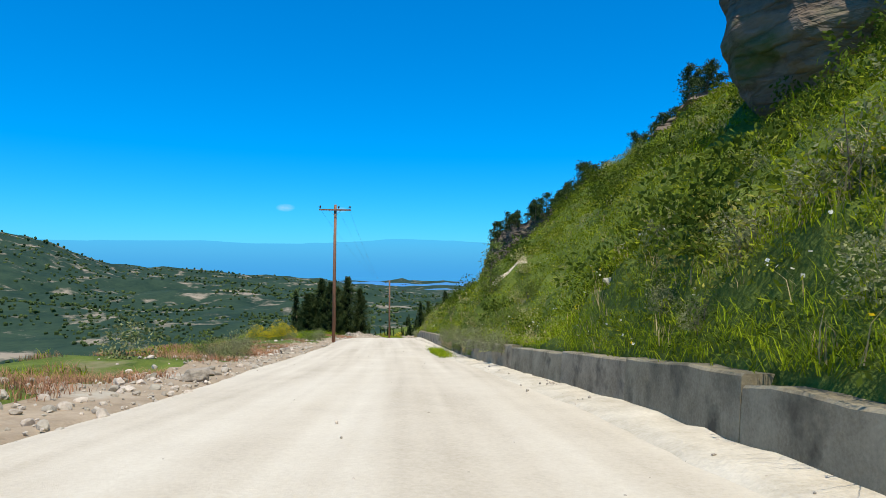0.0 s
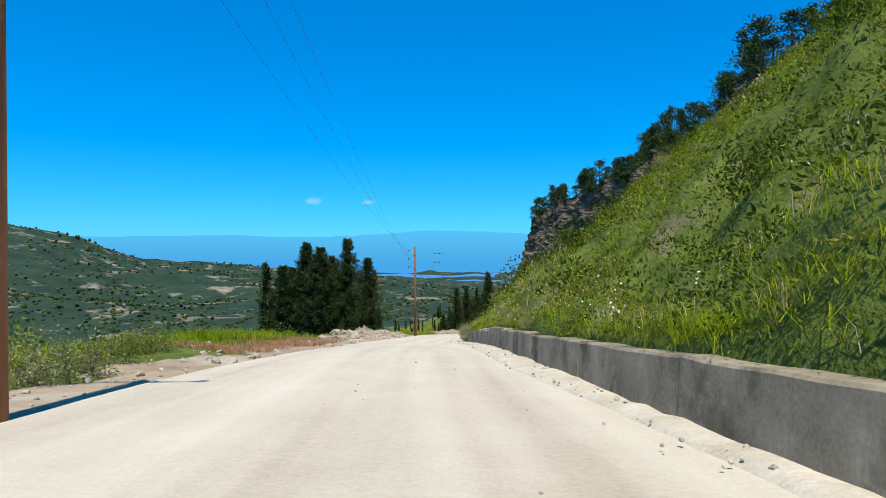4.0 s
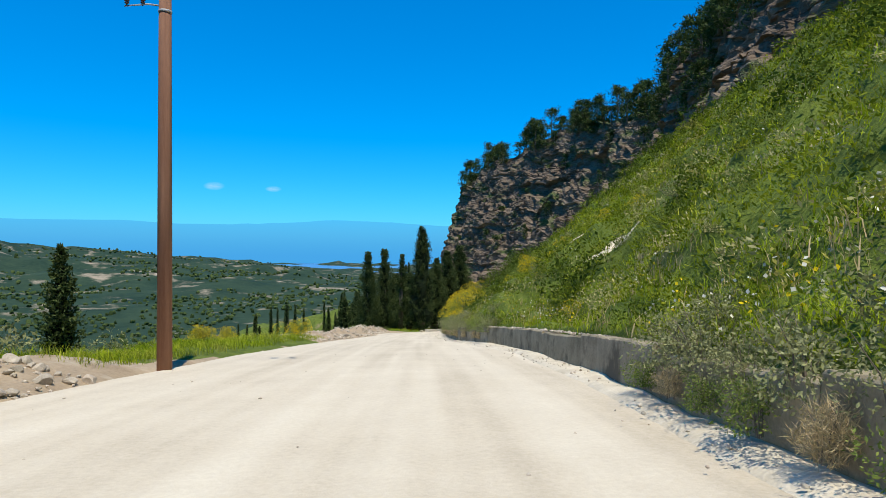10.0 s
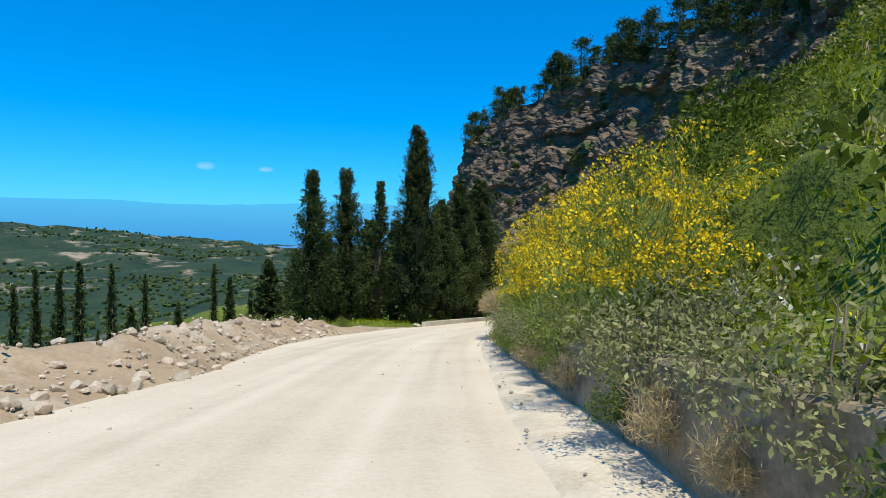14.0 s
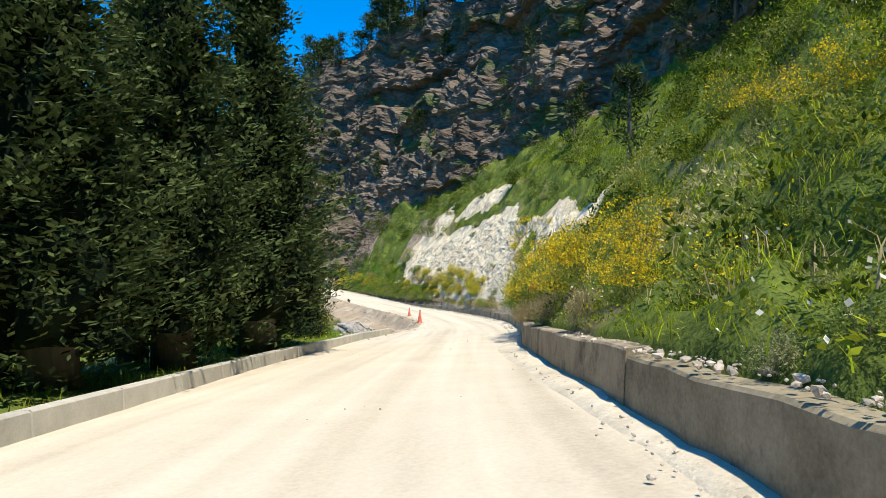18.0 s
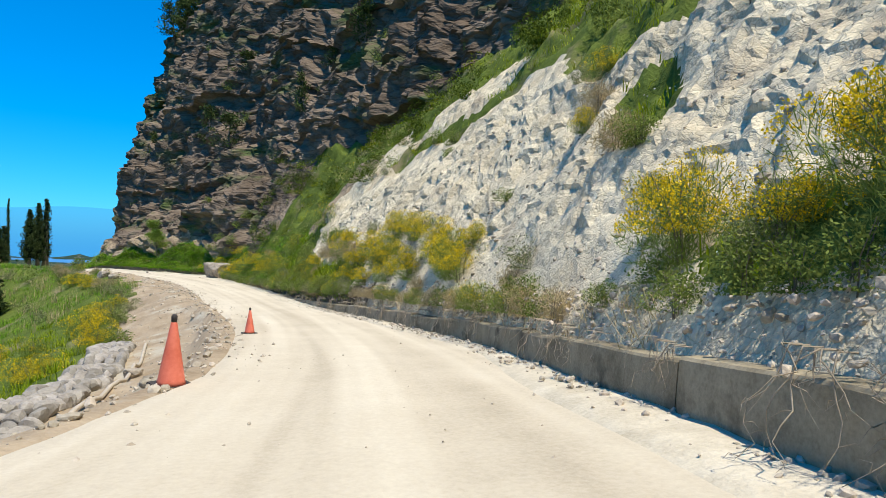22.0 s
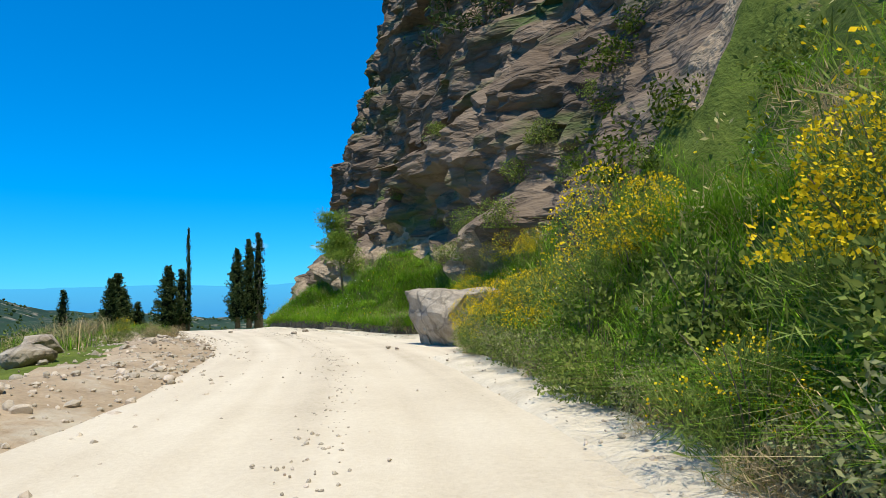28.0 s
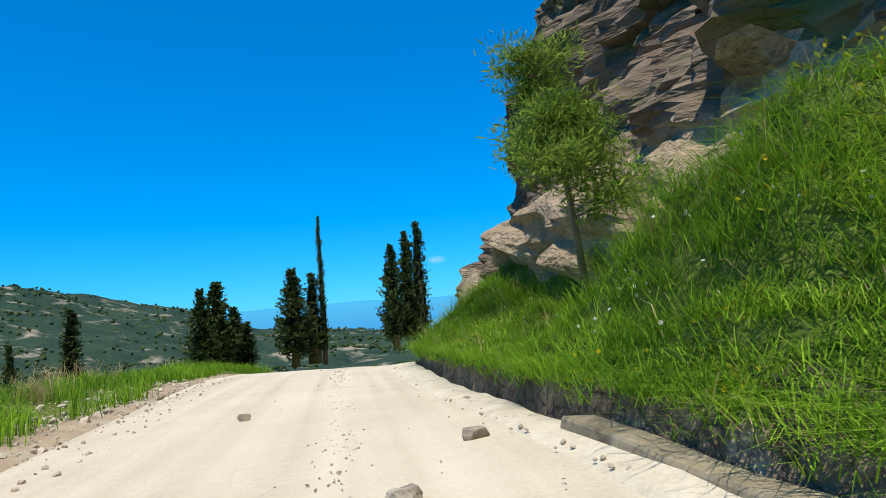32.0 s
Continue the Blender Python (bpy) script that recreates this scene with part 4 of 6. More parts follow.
for y, d, s, seed in ((296.5, 0.5, .3, 31), (301, -1.8, .22, 32), (299, 1.6, .3, 33), (285.4, 1.6, .16, 34), (284.9, 1.75, .13, 35)):
    rock(float(xc(y)) + d, y, float(zc(y)) + 0.08, s, s * .8, s * .6, seed * 50, seed, "small stone fallen onto the road")
for y, u, s, seed in ((64.2, 0.12, .38, 41), (63.0, 0.04, .3, 42), (22, 1.12, .3, 43), (40, 1.3, .4, 44), (171, 0.98, 1.3, 45), (13.5, .62, .45, 50)):
    px, py, pz = slope_at(y, u)
    rock(px, py, pz - 0.2 * s, s * 1.5, s * 1.4, s * 0.7, seed * 41, seed, "chalky rock outcrop jutting from the grassy slope", M_MARL)


def build_outcrop():
    """The dark rock tower that overhangs the slope near the start."""
    bm = bmesh.new()
    bmesh.ops.create_icosphere(bm, subdivisions=5, radius=1.0)
    for v in bm.verts:
        q = v.co.copy()
        band = noise.noise(Vector((q.x * 0.6, q.y * 0.6, q.z * 4.0)))
        v.co *= 1 + 0.22 * noise.noise(q * 1.6) + 0.10 * band + 0.07 * noise.noise(q * 6)
    me = bpy.data.meshes.new("rock_tower")
    bm.to_mesh(me)
    bm.free()
    me.materials.append(M_CLIFF)
    ob = new("rock_tower", me)
    ob.matrix_basis = pose(17.3, 27.5, 13.5, 0, 0, 10) @ Matrix.Diagonal((3.9, 5.0, 6.5, 1))
    tagged(ob, "dark brown rock tower standing out of the slope", "rock")


build_outcrop()


# ---- plants ----
def blades(name, base, height, width, lean, mats, label, index=None, curl=0.5, category="grass"):
    """Grass as one mesh of single bent blades; base is an array of feet."""
    n = len(base)
    a = rng.uniform(0, 2 * np.pi, n)
    d = np.stack([np.cos(a), np.sin(a), np.zeros(n)], -1)
    side = np.stack([-np.sin(a), np.cos(a), np.zeros(n)], -1) * (width * 0.5)[:, None]
    l = lean * rng.uniform(0.3, 1.2, n)
    mid = base + d * (l * height * 0.35)[:, None] + np.array([0, 0, 1.0]) * (height * 0.6)[:, None]
    tip = base + d * (l * height * (0.8 + curl))[:, None] + np.array([0, 0, 1.0]) * (height * (1.0 - 0.35 * l * curl))[:, None]
    V = np.stack([base - side, base + side, mid + side * 0.75, mid - side * 0.75, tip], 1).reshape(-1, 3)
    k = np.arange(n)[:, None] * 5
    ob = solid(name, V, [k + np.array([[0, 1, 2, 3]]), k + np.array([[3, 2, 4]])], mats, index=None if index is None else np.concatenate([index, index]), smooth=True)
    return tagged(ob, label, category, kind="stuff")


def tuft_feet(centres, per, spread):
    c = np.repeat(centres, per, 0)
    o = rng.normal(0, spread, (len(c), 2))
    return c + np.concatenate([o, np.zeros((len(c), 1))], 1)


def grass_right(n, u0, u1, y0, y1, per, spread, h, w, lean, name, mats, label, keep=0.55, power=1.0):
    y = rng.uniform(y0, y1, n)
    u = u0 + (u1 - u0) * rng.random(n) ** power
    ok = (marl_mask(y, u) < keep) & (fbm(y * 0.5, u * 7, 0, 2, 101) > -0.55) & ((hollow_at(y, u) > -0.12) | (y > 212) | (rng.random(n) < 0.3))
    y, u = y[ok], u[ok]
    x, yy, z = right_ground(y, u)
    big = 1 + 0.55 * fbm(y * 0.35, u * 5, 0, 3, 102)
    f = tuft_feet(np.stack([x, yy, z - 0.04], -1), per, spread)
    big = np.repeat(big, per)
    nb = len(f)
    return blades(name, f, h * big * rng.uniform(0.5, 1.25, nb), w * rng.uniform(0.7, 1.3, nb), lean, mats, label)


def build_grass():
    green = "green spring grass and herbs covering the slope"
    grass_right(14500, 0.03, 1.02, -6, 212, 7, 0.15, 0.22, 0.011, 1.35, "grass", M_GRASS, green)
    grass_right(17000, 1.0, 1.5, -6, 212, 6, 0.26, 0.27, 0.022, 1.5, "grass", M_GRASS, green, power=1.25)
    grass_right(12000, 1.35, 2.0, -10, 240, 7, 0.36, 0.36, 0.04, 1.5, "grass", M_GRASS, green)
    for y0, y1, n in ((-6, 110, 1500), (127, 158, 500)):
        grass_right(n, 0.02, 0.25, y0, y1, 12, 0.12, 0.34, 0.012, 1.9, "grass", M_GRASS, "grass hanging over the top of the wall", keep=0.9)
    grass_right(9500, 0.06, 1.2, 262, 338, 10, 0.16, 0.46, 0.014, 1.9, "grass", M_LUSH, "tall lush grass on the bank")
    grass_right(4600, 0.05, 1.0, 290, 318, 10, 0.14, 0.40, 0.012, 2.1, "grass", M_LUSH, "tall lush grass on the bank")
    grass_right(1900, 0.03, 0.1, 242, 330, 12, 0.10, 0.36, 0.011, 2.2, "grass", M_LUSH, "grass hanging over the eroded earth bank", keep=9)
    grass_right(420, 0.0, 0.06, 218, 292, 9, 0.14, 0.5, 0.012, 1.9, "dry_grass", M_STRAW, "dry roots and stalks hanging down the bank", keep=9)
    grass_right(1000, 0.06, 0.3, 240, 264, 10, 0.18, 0.36, 0.018, 1.0, "grass", M_GRASS, "green grass on the bank below the marl")
    grass_right(2600, 0.0, 0.42, 201, 212.5, 9, 0.16, 0.3, 0.013, 1.2, "grass", M_LUSH, "thick bright grass on the mound behind the wall")
    grass_right(2400, 0.02, 1.9, 203, 268, 9, 0.2, 0.4, 0.03, 0.8, "grass", M_GRASS, "thin grass between marl outcrops")
    grass_right(2600, 0.03, 1.7, -6, 212, 7, 0.10, 0.42, 0.016, 0.6, "dry_grass", M_STRAW, "dry straw-coloured grass stalks among the green")
    grass_right(900, 0.03, 1.0, 262, 340, 7, 0.12, 0.62, 0.010, 1.4, "dry_grass", M_STRAW, "dry straw-coloured grass stalks on the bank")
    # low mounds of leafy herbs that make the slope lumpy, in drifts of three kinds
    count = 15000
    y, u = np.concatenate([rng.uniform(-6, 212, count - 1200), rng.uniform(255, 338, 1200)]), np.where(rng.random(count) < 0.22, rng.uniform(0.03, 1.0, count), 1.0 + 0.98 * rng.random(count) ** 1.35)
    drift, ok = fbm(y * 0.16, u * 2.4, 0, 4, 121), marl_mask(y, u) < 0.45
    for mat, keep, per, name, text in ((M_HERB, (drift > -0.2) & (drift < 0.28), 38, "herbs", "low yellow-green herbs mounded over the slope"), (M_DARKHERB, drift <= -0.2, 38, "herbs", "dark green leafy herbs in the hollows of the slope"),
                                       (M_PALEHERB, drift >= 0.28, 34, "herbs", "pale seeding herbs in drifts on the slope")):
        sel = ok & keep
        x, yy, z = right_ground(y[sel], u[sel])
        k = len(x)
        R = np.repeat(rng.uniform(0.2, 0.6, k) * (0.75 + 0.5 * u[sel]), per)
        d = rng.normal(0, 1, (k * per, 3))
        d /= np.linalg.norm(d, axis=1)[:, None]
        d[:, 2] = np.abs(d[:, 2])
        P = np.repeat(np.stack([x, yy, z], -1), per, 0) + d * (R * rng.uniform(0.75, 1.1, k * per))[:, None] * np.array([1.1, 1.1, 0.85])
        o = d + rng.normal(0, 0.6, d.shape)
        o /= np.linalg.norm(o, axis=1)[:, None]
        t = np.cross(o, rng.normal(0, 1, d.shape))
        t /= np.linalg.norm(t, axis=1)[:, None]
        L = ((0.035 + 0.10 * R) * np.repeat(1 + 0.9 * np.clip(u[sel] - 1, 0, 1), per))[:, None] * rng.uniform(0.6, 1.3, (k * per, 1))
        V = np.stack([P - o * L * 0.6, P + t * L * 0.24, P + o * L * 0.6, P - t * L * 0.24], 1).reshape(-1, 3)
        tagged(solid(name, V, np.arange(len(V)).reshape(-1, 4), mat), text, "herbs", kind="stuff")
    # specks of wild flowers
    for name, mat, cnt, text in (("wild_flowers", M_WHITEFLOWER, 3600, "small white wild flowers speckled over the slope"), ("wild_flowers", M_FLOWER, 1800, "small yellow wild flowers speckled over the slope")):
        y, u = rng.uniform(-6, 338, cnt), rng.uniform(0.03, 1.9, cnt)
        ok = (marl_mask(y, u) < 0.5) & (fbm(y * 0.25, u * 4, 0, 2, 120 + cnt) > 0.0)
        x, yy, z = right_ground(y[ok], u[ok])
        c = np.repeat(np.stack([x, yy, z + 0.28], -1), 3, 0) + rng.normal(0, 0.12, (3 * len(x), 3))
        a = rng.normal(0, 1, c.shape)
        a /= np.linalg.norm(a, axis=1)[:, None]
        b = np.cross(a, rng.normal(0, 1, c.shape))
        b /= np.linalg.norm(b, axis=1)[:, None]
        V = np.stack([c - a * 0.03, c + b * 0.03, c + a * 0.03, c - b * 0.03], 1).reshape(-1, 3)
        tagged(solid(name, V, np.arange(len(V)).reshape(-1, 4), mat), text, "flowers", kind="stuff")
    # left verges
    def left_patch(n, y0, y1, d0, d1, per, h, w, mat, name, label, lean=0.7, thr=-0.1):
        y, d = rng.uniform(y0, y1, n), rng.uniform(d0, d1, n)
        ok = fbm(y * 0.4, d * 0.4, 0, 2, 104) > thr
        x, yy, z = left_ground(y[ok], d[ok])
        f = tuft_feet(np.stack([x, yy, z - 0.03], -1), per, 0.14)
        return blades(name, f, h * rng.uniform(0.4, 1.3, len(f)), w * rng.uniform(0.7, 1.3, len(f)), lean, mat, label)
    left_patch(4200, 2, 40, 1.5, 7.5, 10, 0.24, 0.013, M_REDGRASS, "dry_grass", "reddish dry grass on the stony verge", 0.9)
    left_patch(3000, -6, 64, 4.0, 22, 8, 0.32, 0.025, M_GRASS, "grass", "green grass below the verge")
    left_patch(1900, 56, 80, 0.9, 3.6, 9, 0.2, 0.012, M_REDGRASS, "dry_grass", "reddish dry grass on the stony verge", 0.9, -0.4)
    left_patch(3000, 50, 130, 3.4, 18, 8, 0.36, 0.02, M_GRASS, "grass", "green grass beyond the rubble")
    left_patch(3600, 113, 137, 0.7, 9, 9, 0.27, 0.012, M_GRASS, "grass", "green grass at the road edge", thr=-0.6)
    left_patch(1500, 177, 213, 0.5, 7, 8, 0.26, 0.014, M_GRASS, "grass", "short grass under the cypresses", thr=-0.3)
    left_patch(2600, 213, 268, 5.5, 24, 9, 0.45, 0.035, M_GRASS, "grass", "green grass on the lower slope", thr=-0.3)
    left_patch(2000, 268, 330, 4.0, 14, 10, 0.5, 0.02, M_LUSH, "grass", "tall grass beyond the rubble verge")
    left_patch(1300, 299, 324, 0.6, 5, 12, 0.55, 0.018, M_LUSH, "grass", "tall grass at the edge of the road")
    left_patch(500, 268, 325, 3.5, 12, 8, 1.0, 0.02, M_STRAW, "dry_grass", "dry reedy grass beyond the verge")
    left_patch(2400, 50, 82, 3.0, 10, 10, 0.5, 0.016, M_GRASS, "grass", "long green grass beyond the verge", thr=-0.5)
    y = rng.uniform(26, 33, 130)
    d = right_edge(y) - rng.uniform(0.45, 1.1, len(y))
    f = tuft_feet(np.stack([xc(y) + d, y, zc(y) + 0.05], -1), 14, 0.09)
    blades("grass", f, 0.24 * rng.uniform(0.4, 1.3, len(f)), 0.012 * np.ones(len(f)), 1.1, M_GRASS, "tufts of grass growing in the gravel by the wall")


build_grass()


def leaf_cloud(n, shape, size, seed, aspect=0.45, up=0.0):
    """Small leaf quads filling a lumpy crown; shape gives (points, outward) for n random draws."""
    r = np.random.default_rng(seed)
    P, O = shape(r, n)
    d = O + r.normal(0, 0.7, (n, 3)) + np.array([0, 0, up])
    d /= np.linalg.norm(d, axis=1)[:, None]
    s = np.cross(d, r.normal(0, 1, (n, 3)))
    s /= np.linalg.norm(s, axis=1)[:, None] + 1e-9
    L = size * r.uniform(0.6, 1.4, n)[:, None]
    W = L * aspect
    V = np.stack([P - d * L * 0.5, P + s * W * 0.5, P + d * L * 0.5, P - s * W * 0.5], 1).reshape(-1, 3)
    return V, np.arange(n * 4).reshape(-1, 4)


def stems(parent, count, height, spread, radius, mat, seed, name="stem"):
    bm = bmesh.new()
    r = random.Random(seed)
    for _ in range(count):
        a, h = r.uniform(0, 6.28), height * r.uniform(0.6, 1.05)
        s = spread * r.uniform(0.2, 1)
        p = [(0.1 * math.cos(a), 0.1 * math.sin(a), -0.15), (s * 0.4 * math.cos(a), s * 0.4 * math.sin(a), h * 0.5), (s * math.cos(a + 0.2), s * math.sin(a + 0.2), h)]
        tube(bm, p, [radius, radius * 0.7, radius * 0.3], 5, False)
    return part(name, bm, mat, parent)


def blob_shape(rx, rz, lumps, seed, shell=0.6):
    rr = np.random.default_rng(seed)
    C = rr.normal(0, 1, (lumps, 3))
    C /= np.linalg.norm(C, axis=1)[:, None]
    C = C * np.array([rx, rx, rz]) * rr.uniform(0.3, 0.72, lumps)[:, None] + np.array([0, 0, rz * 0.5])
    C[:, 2] = np.abs(C[:, 2])
    R = rr.uniform(0.28, 0.5, lumps) * rx

    def shape(r, n):
        k = r.integers(0, lumps, n)
        d = r.normal(0, 1, (n, 3))
        d /= np.linalg.norm(d, axis=1)[:, None]
        P = C[k] + d * (R[k] * r.uniform(shell, 1.08, n))[:, None] * np.array([1, 1, 0.9])
        P[:, 2] = np.maximum(P[:, 2], 0.02)
        return P, d
    return shape


def make_shrub(label, leaf, seed, n=1500, rx=0.8, rz=0.6, size=0.09, flowers=0, name="shrub", group="shrubs on the slopes", straight=0.0):
    ob = tagged(new(name), label, "shrub", group)
    tagged(stems(ob, 7 if n > 1000 else 4, rz * 1.3, rx * 0.7, 0.011, M_BARK, seed, "stem"), kind="stuff")
    shp = blob_shape(rx, rz, 15, seed)
    V, F = leaf_cloud(n, shp, size, seed, 0.055 if straight else 0.45, straight)
    tagged(solid("leaves", V, F, leaf, ob), kind="stuff")
    if flowers:
        top = blob_shape(rx * 1.02, rz * 1.06, 15, seed, 0.9)
        V, F = leaf_cloud(flowers, top, 0.03, seed + 1, 0.8)
        high = V.reshape(-1, 4, 3)[:, 0]
        keep = (high[:, 2] > rz * 0.42) & (vnoise(high[:, 0] * 3.2, high[:, 1] * 3.2, high[:, 2] * 3.2, seed) > -0.25)
        V = V.reshape(-1, 4, 3)[keep].reshape(-1, 3)
        tagged(solid("blossom", V, np.arange(len(V)).reshape(-1, 4), M_FLOWER, ob, label="clusters of bright yellow flowers"), kind="stuff")
    return ob


SHRUBS = [make_shrub("dense green leafy shrub on the grassy slope", M_LEAF, 200 + q, 1900, size=0.062) for q in range(3)]
GREYS = [make_shrub("grey-green scrubby bush with pale dry leaves", M_GREYLEAF, 210 + q, 1900, size=0.055) for q in range(3)]
BROOMS = [make_shrub("Spanish broom bush covered in yellow flowers", M_BROOM, 220 + q, 3200, 0.95, 0.85, 0.17, 7500, "broom_bush", "flowering broom", 0.8) for q in range(3)]
SPARSE = [make_shrub("broom bush with a few yellow flowers", M_BROOM, 230 + q, 3000, 0.9, 0.75, 0.17, 1500, "broom_bush", "flowering broom", 0.8) for q in range(2)]
DRY = [make_shrub("dry twiggy bush with straw-coloured stems", M_STRAW, 240 + q, 1700, 0.7, 0.6, 0.2, 0, "dry_bush", "dry bushes", 0.6) for q in range(2)]
for proto in SHRUBS + GREYS + BROOMS + SPARSE + DRY:
    proto.matrix_basis = pose(-60, 20, -60)
SCRUB = {"green": [], "grey": [], "dark": [], "pale": []}


FAR_LEAVES = [leaf_cloud(560, blob_shape(0.8, 0.6, 9, 250 + k), 0.09, 260 + k)[0] for k in range(4)]


def far_bush(kind, x, y, z, s):
    """Adds a bush to the joined scrub of the far slopes."""
    V = FAR_LEAVES[int(rng.integers(4))]
    SCRUB[kind].append(V * s + np.array([x, y, z]))


PLACED = {}


def put(protos, x, y, z, s, sz=None, turn=None):
    """Stand a plant of one of the kinds at a place; the first plants of a kind are the built ones themselves."""
    p = protos[int(rng.integers(len(protos)))]
    m = pose(x, y, z - 0.06 * s, rng.uniform(-6, 6), rng.uniform(-6, 6), rng.uniform(0, 360) if turn is None else turn)
    if p.name in PLACED:
        ob = copy_thing(p, m)
    else:
        PLACED[p.name] = ob = p
        p.matrix_basis = m
    ob.scale = (s, s, sz or s)
    return ob


def on_slope(protos, y, u, s, sz=None):
    x, yy, z = slope_at(y, u)
    return put(protos, x, yy, z, s, sz)


def on_left(protos, y, d, s, sz=None):
    x, yy, z = left_at(y, d)
    return put(protos, x, yy, z, s, sz)


def build_shrubs():
    for q in range(860):          # loose scrub over the long slope, dark in the hollows
        y, u = rng.uniform(2, 208), (0.4 + 0.6 * rng.random() if rng.random() < 0.12 else 1.0 + 0.96 * rng.random() ** 1.2)
        if marl_mask(np.array(y), np.array(u)) < 0.7:
            hollow = float(hollow_at(y, u))
            kind = "dark" if hollow < -0.08 else ("pale" if hollow > 0.2 and rng.random() < 0.5 else ("grey" if rng.random() < 0.25 else "green"))
            far_bush(kind, *slope_at(y, u), rng.uniform(0.4, 1.0) * (0.7 + 0.35 * u) * (2.0 if kind == "dark" else 0.9))
    for y, u, s in ((5, .35, 1.0), (8.5, .2, .7), (12, .9, 1.0), (25, .3, 1.0), (27, .12, .9), (30, .5, 1.0), (38, .1, .8), (52, .06, .9), (56, .05, .8), (61, .08, 1), (68, .06, .8), (90, .3, 1.4), (93, .15, 1.3), (96, .1, 1.5), (98, .4, 1.6), (101, .2, 1.3), (95, .8, 1.6), (99.5, 1.05, 1.4), (104, .3, 1.2), (107, .12, .9)):
        on_slope(GREYS if rng.random() < 0.6 else SHRUBS, y, u, s * 0.85)
    for y, u, s in ((129, .2, .6), (131, .1, .7), (134, .08, .9), (136.5, .1, .8), (139, .1, .9), (141, .05, .8), (144, .05, .8), (137, .2, .9), (142, .2, .8)):
        on_slope(GREYS, y, u, s)
    for y, u, s in ((146, .15, 1.3), (147.5, .45, 1.5), (149.5, .3, 1.6), (150, .75, 1.3), (148, .95, 1.1), (153, .2, 1.5), (155, .5, 1.4), (142, 1.12, .9), (139, 1.2, .9), (136, 1.3, .8), (133, 1.35, .8), (157, .15, 1.0), (121, .8, .7)):
        on_slope(BROOMS, y, u, s)
    for y, u, s in ((183, .5, 1.2), (186, .3, 1.0), (188, .75, 1.5), (190, .35, 1.4), (191.5, .9, 1.6), (193, .3, 1.4), (194, .6, 1.6), (195.5, .15, 1.2), (197, .5, 1.3), (198.5, .15, 1.1), (189, 1.2, 1.4), (193, 1.3, 1.5), (197, 1.1, 1.4), (201, .3, .9), (185, 1.15, 1.3)):
        on_slope(BROOMS if rng.random() < 0.7 else SPARSE, y, u, s)
    for y, u, s in ((191, .12, .9), (194, .08, .8), (187, .1, .8), (157.5, .1, 1.2), (159, .3, 1.0), (224, .5, 1.2), (227, .7, 1.2), (246, .3, 1.3), (250, .3, 0.9), (252, .2, 0.9), (268, .6, 1.2), (274, .9, 1.2)):
        on_slope(DRY, y, u, s)
    for y, u, s in ((214, .55, .7), (217, .2, .9), (220, .25, .9), (231, .3, .75), (233, .22, .9), (234.5, .26, 1.2), (238, .12, .9), (241, .1, .8), (244, .12, .9), (249, .42, 1.1), (227, .62, .7), (229, .95, .8), (222, .9, .6)):
        on_slope(BROOMS, y, u, s)
    for y, u, s in ((204, .1, .7), (205.2, .25, .8), (206.4, .12, .7), (207.5, .3, .8), (208.6, .16, .7), (209.6, .26, .7), (210.6, .12, .8), (211.6, .2, .6), (203, .3, .9)):          # low growth on the mound behind the wall
        on_slope(SHRUBS, y, u, s, s * 0.6)
    for y, d, s, kind in ((293.6, 1.0, .8, DRY), (294.4, 1.7, .9, DRY), (293.2, 2.2, .8, GREYS), (292.6, 2.9, .7, GREYS), (295.4, 1.1, .7, SHRUBS), (296.6, .7, .6, DRY), (297.5, 1.8, .8, SHRUBS), (299.5, 2.6, .8, GREYS), (302, 3.4, .8, SHRUBS), (290.5, 3.6, .8, SHRUBS), (305, 4.0, .8, DRY), (295.5, 3.0, .9, SPARSE)):          # reedy bushes past the rubble verge
        on_left(kind, y, d, s)
    for q in range(38):          # scrub and brooms over the lower slope across the road
        kind = (SHRUBS, BROOMS, SPARSE, DRY)[int(rng.integers(4))]
        on_left(kind, rng.uniform(215, 264), rng.uniform(6.5, 22), rng.uniform(0.7, 1.5))
    for q in range(40):          # green fringe at the foot of the marl and on its shelves
        y = rng.uniform(213, 262)
        on_slope(SHRUBS if rng.random() < 0.6 else GREYS, y, rng.choice([0.06, 0.1, 0.16, 0.5, 0.95, 1.1, 1.25]), rng.uniform(0.5, 1.1))
    for q in range(170):          # scrub band between the marl and the cliff
        far_bush("green" if rng.random() < 0.5 else "dark", *slope_at(rng.uniform(150, 290), rng.uniform(1.1, 1.97)), rng.uniform(0.8, 2.2))
    for y, u, s in ((258, .4, 1.6), (260, .9, 1.8), (263, .3, 1.5), (265, .7, 1.8), (267, .25, 1.5), (269, .5, 1.6), (271, .2, 1.3), (272, .8, 1.7), (274.5, .35, 1.5), (277, .2, 1.2), (279, .5, 1.5), (281, .25, 1.3), (283, .5, 1.4), (256, .3, 1.3), (254, .5, 1.4)):
        on_slope(SPARSE if rng.random() < 0.55 else SHRUBS, y, u, s)
    for q in range(16):          # thick growth burying the bank before the boulder
        y, u = rng.uniform(246, 263), rng.uniform(0.05, 0.3)
        on_slope(SPARSE if rng.random() < 0.4 else (SHRUBS if rng.random() < 0.7 else GREYS), y, u, rng.uniform(0.8, 1.35))
    for y in np.arange(241.5, 292, 0.85):          # bushes hanging over the eroded bank
        if not 284.5 < y < 291.5:
            x, yy, z = slope_at(y, 0.06)
            put(SHRUBS if rng.random() < 0.45 else (GREYS if rng.random() < 0.6 else SPARSE), x - 0.25, yy, z - 0.1, rng.uniform(0.5, 0.95))
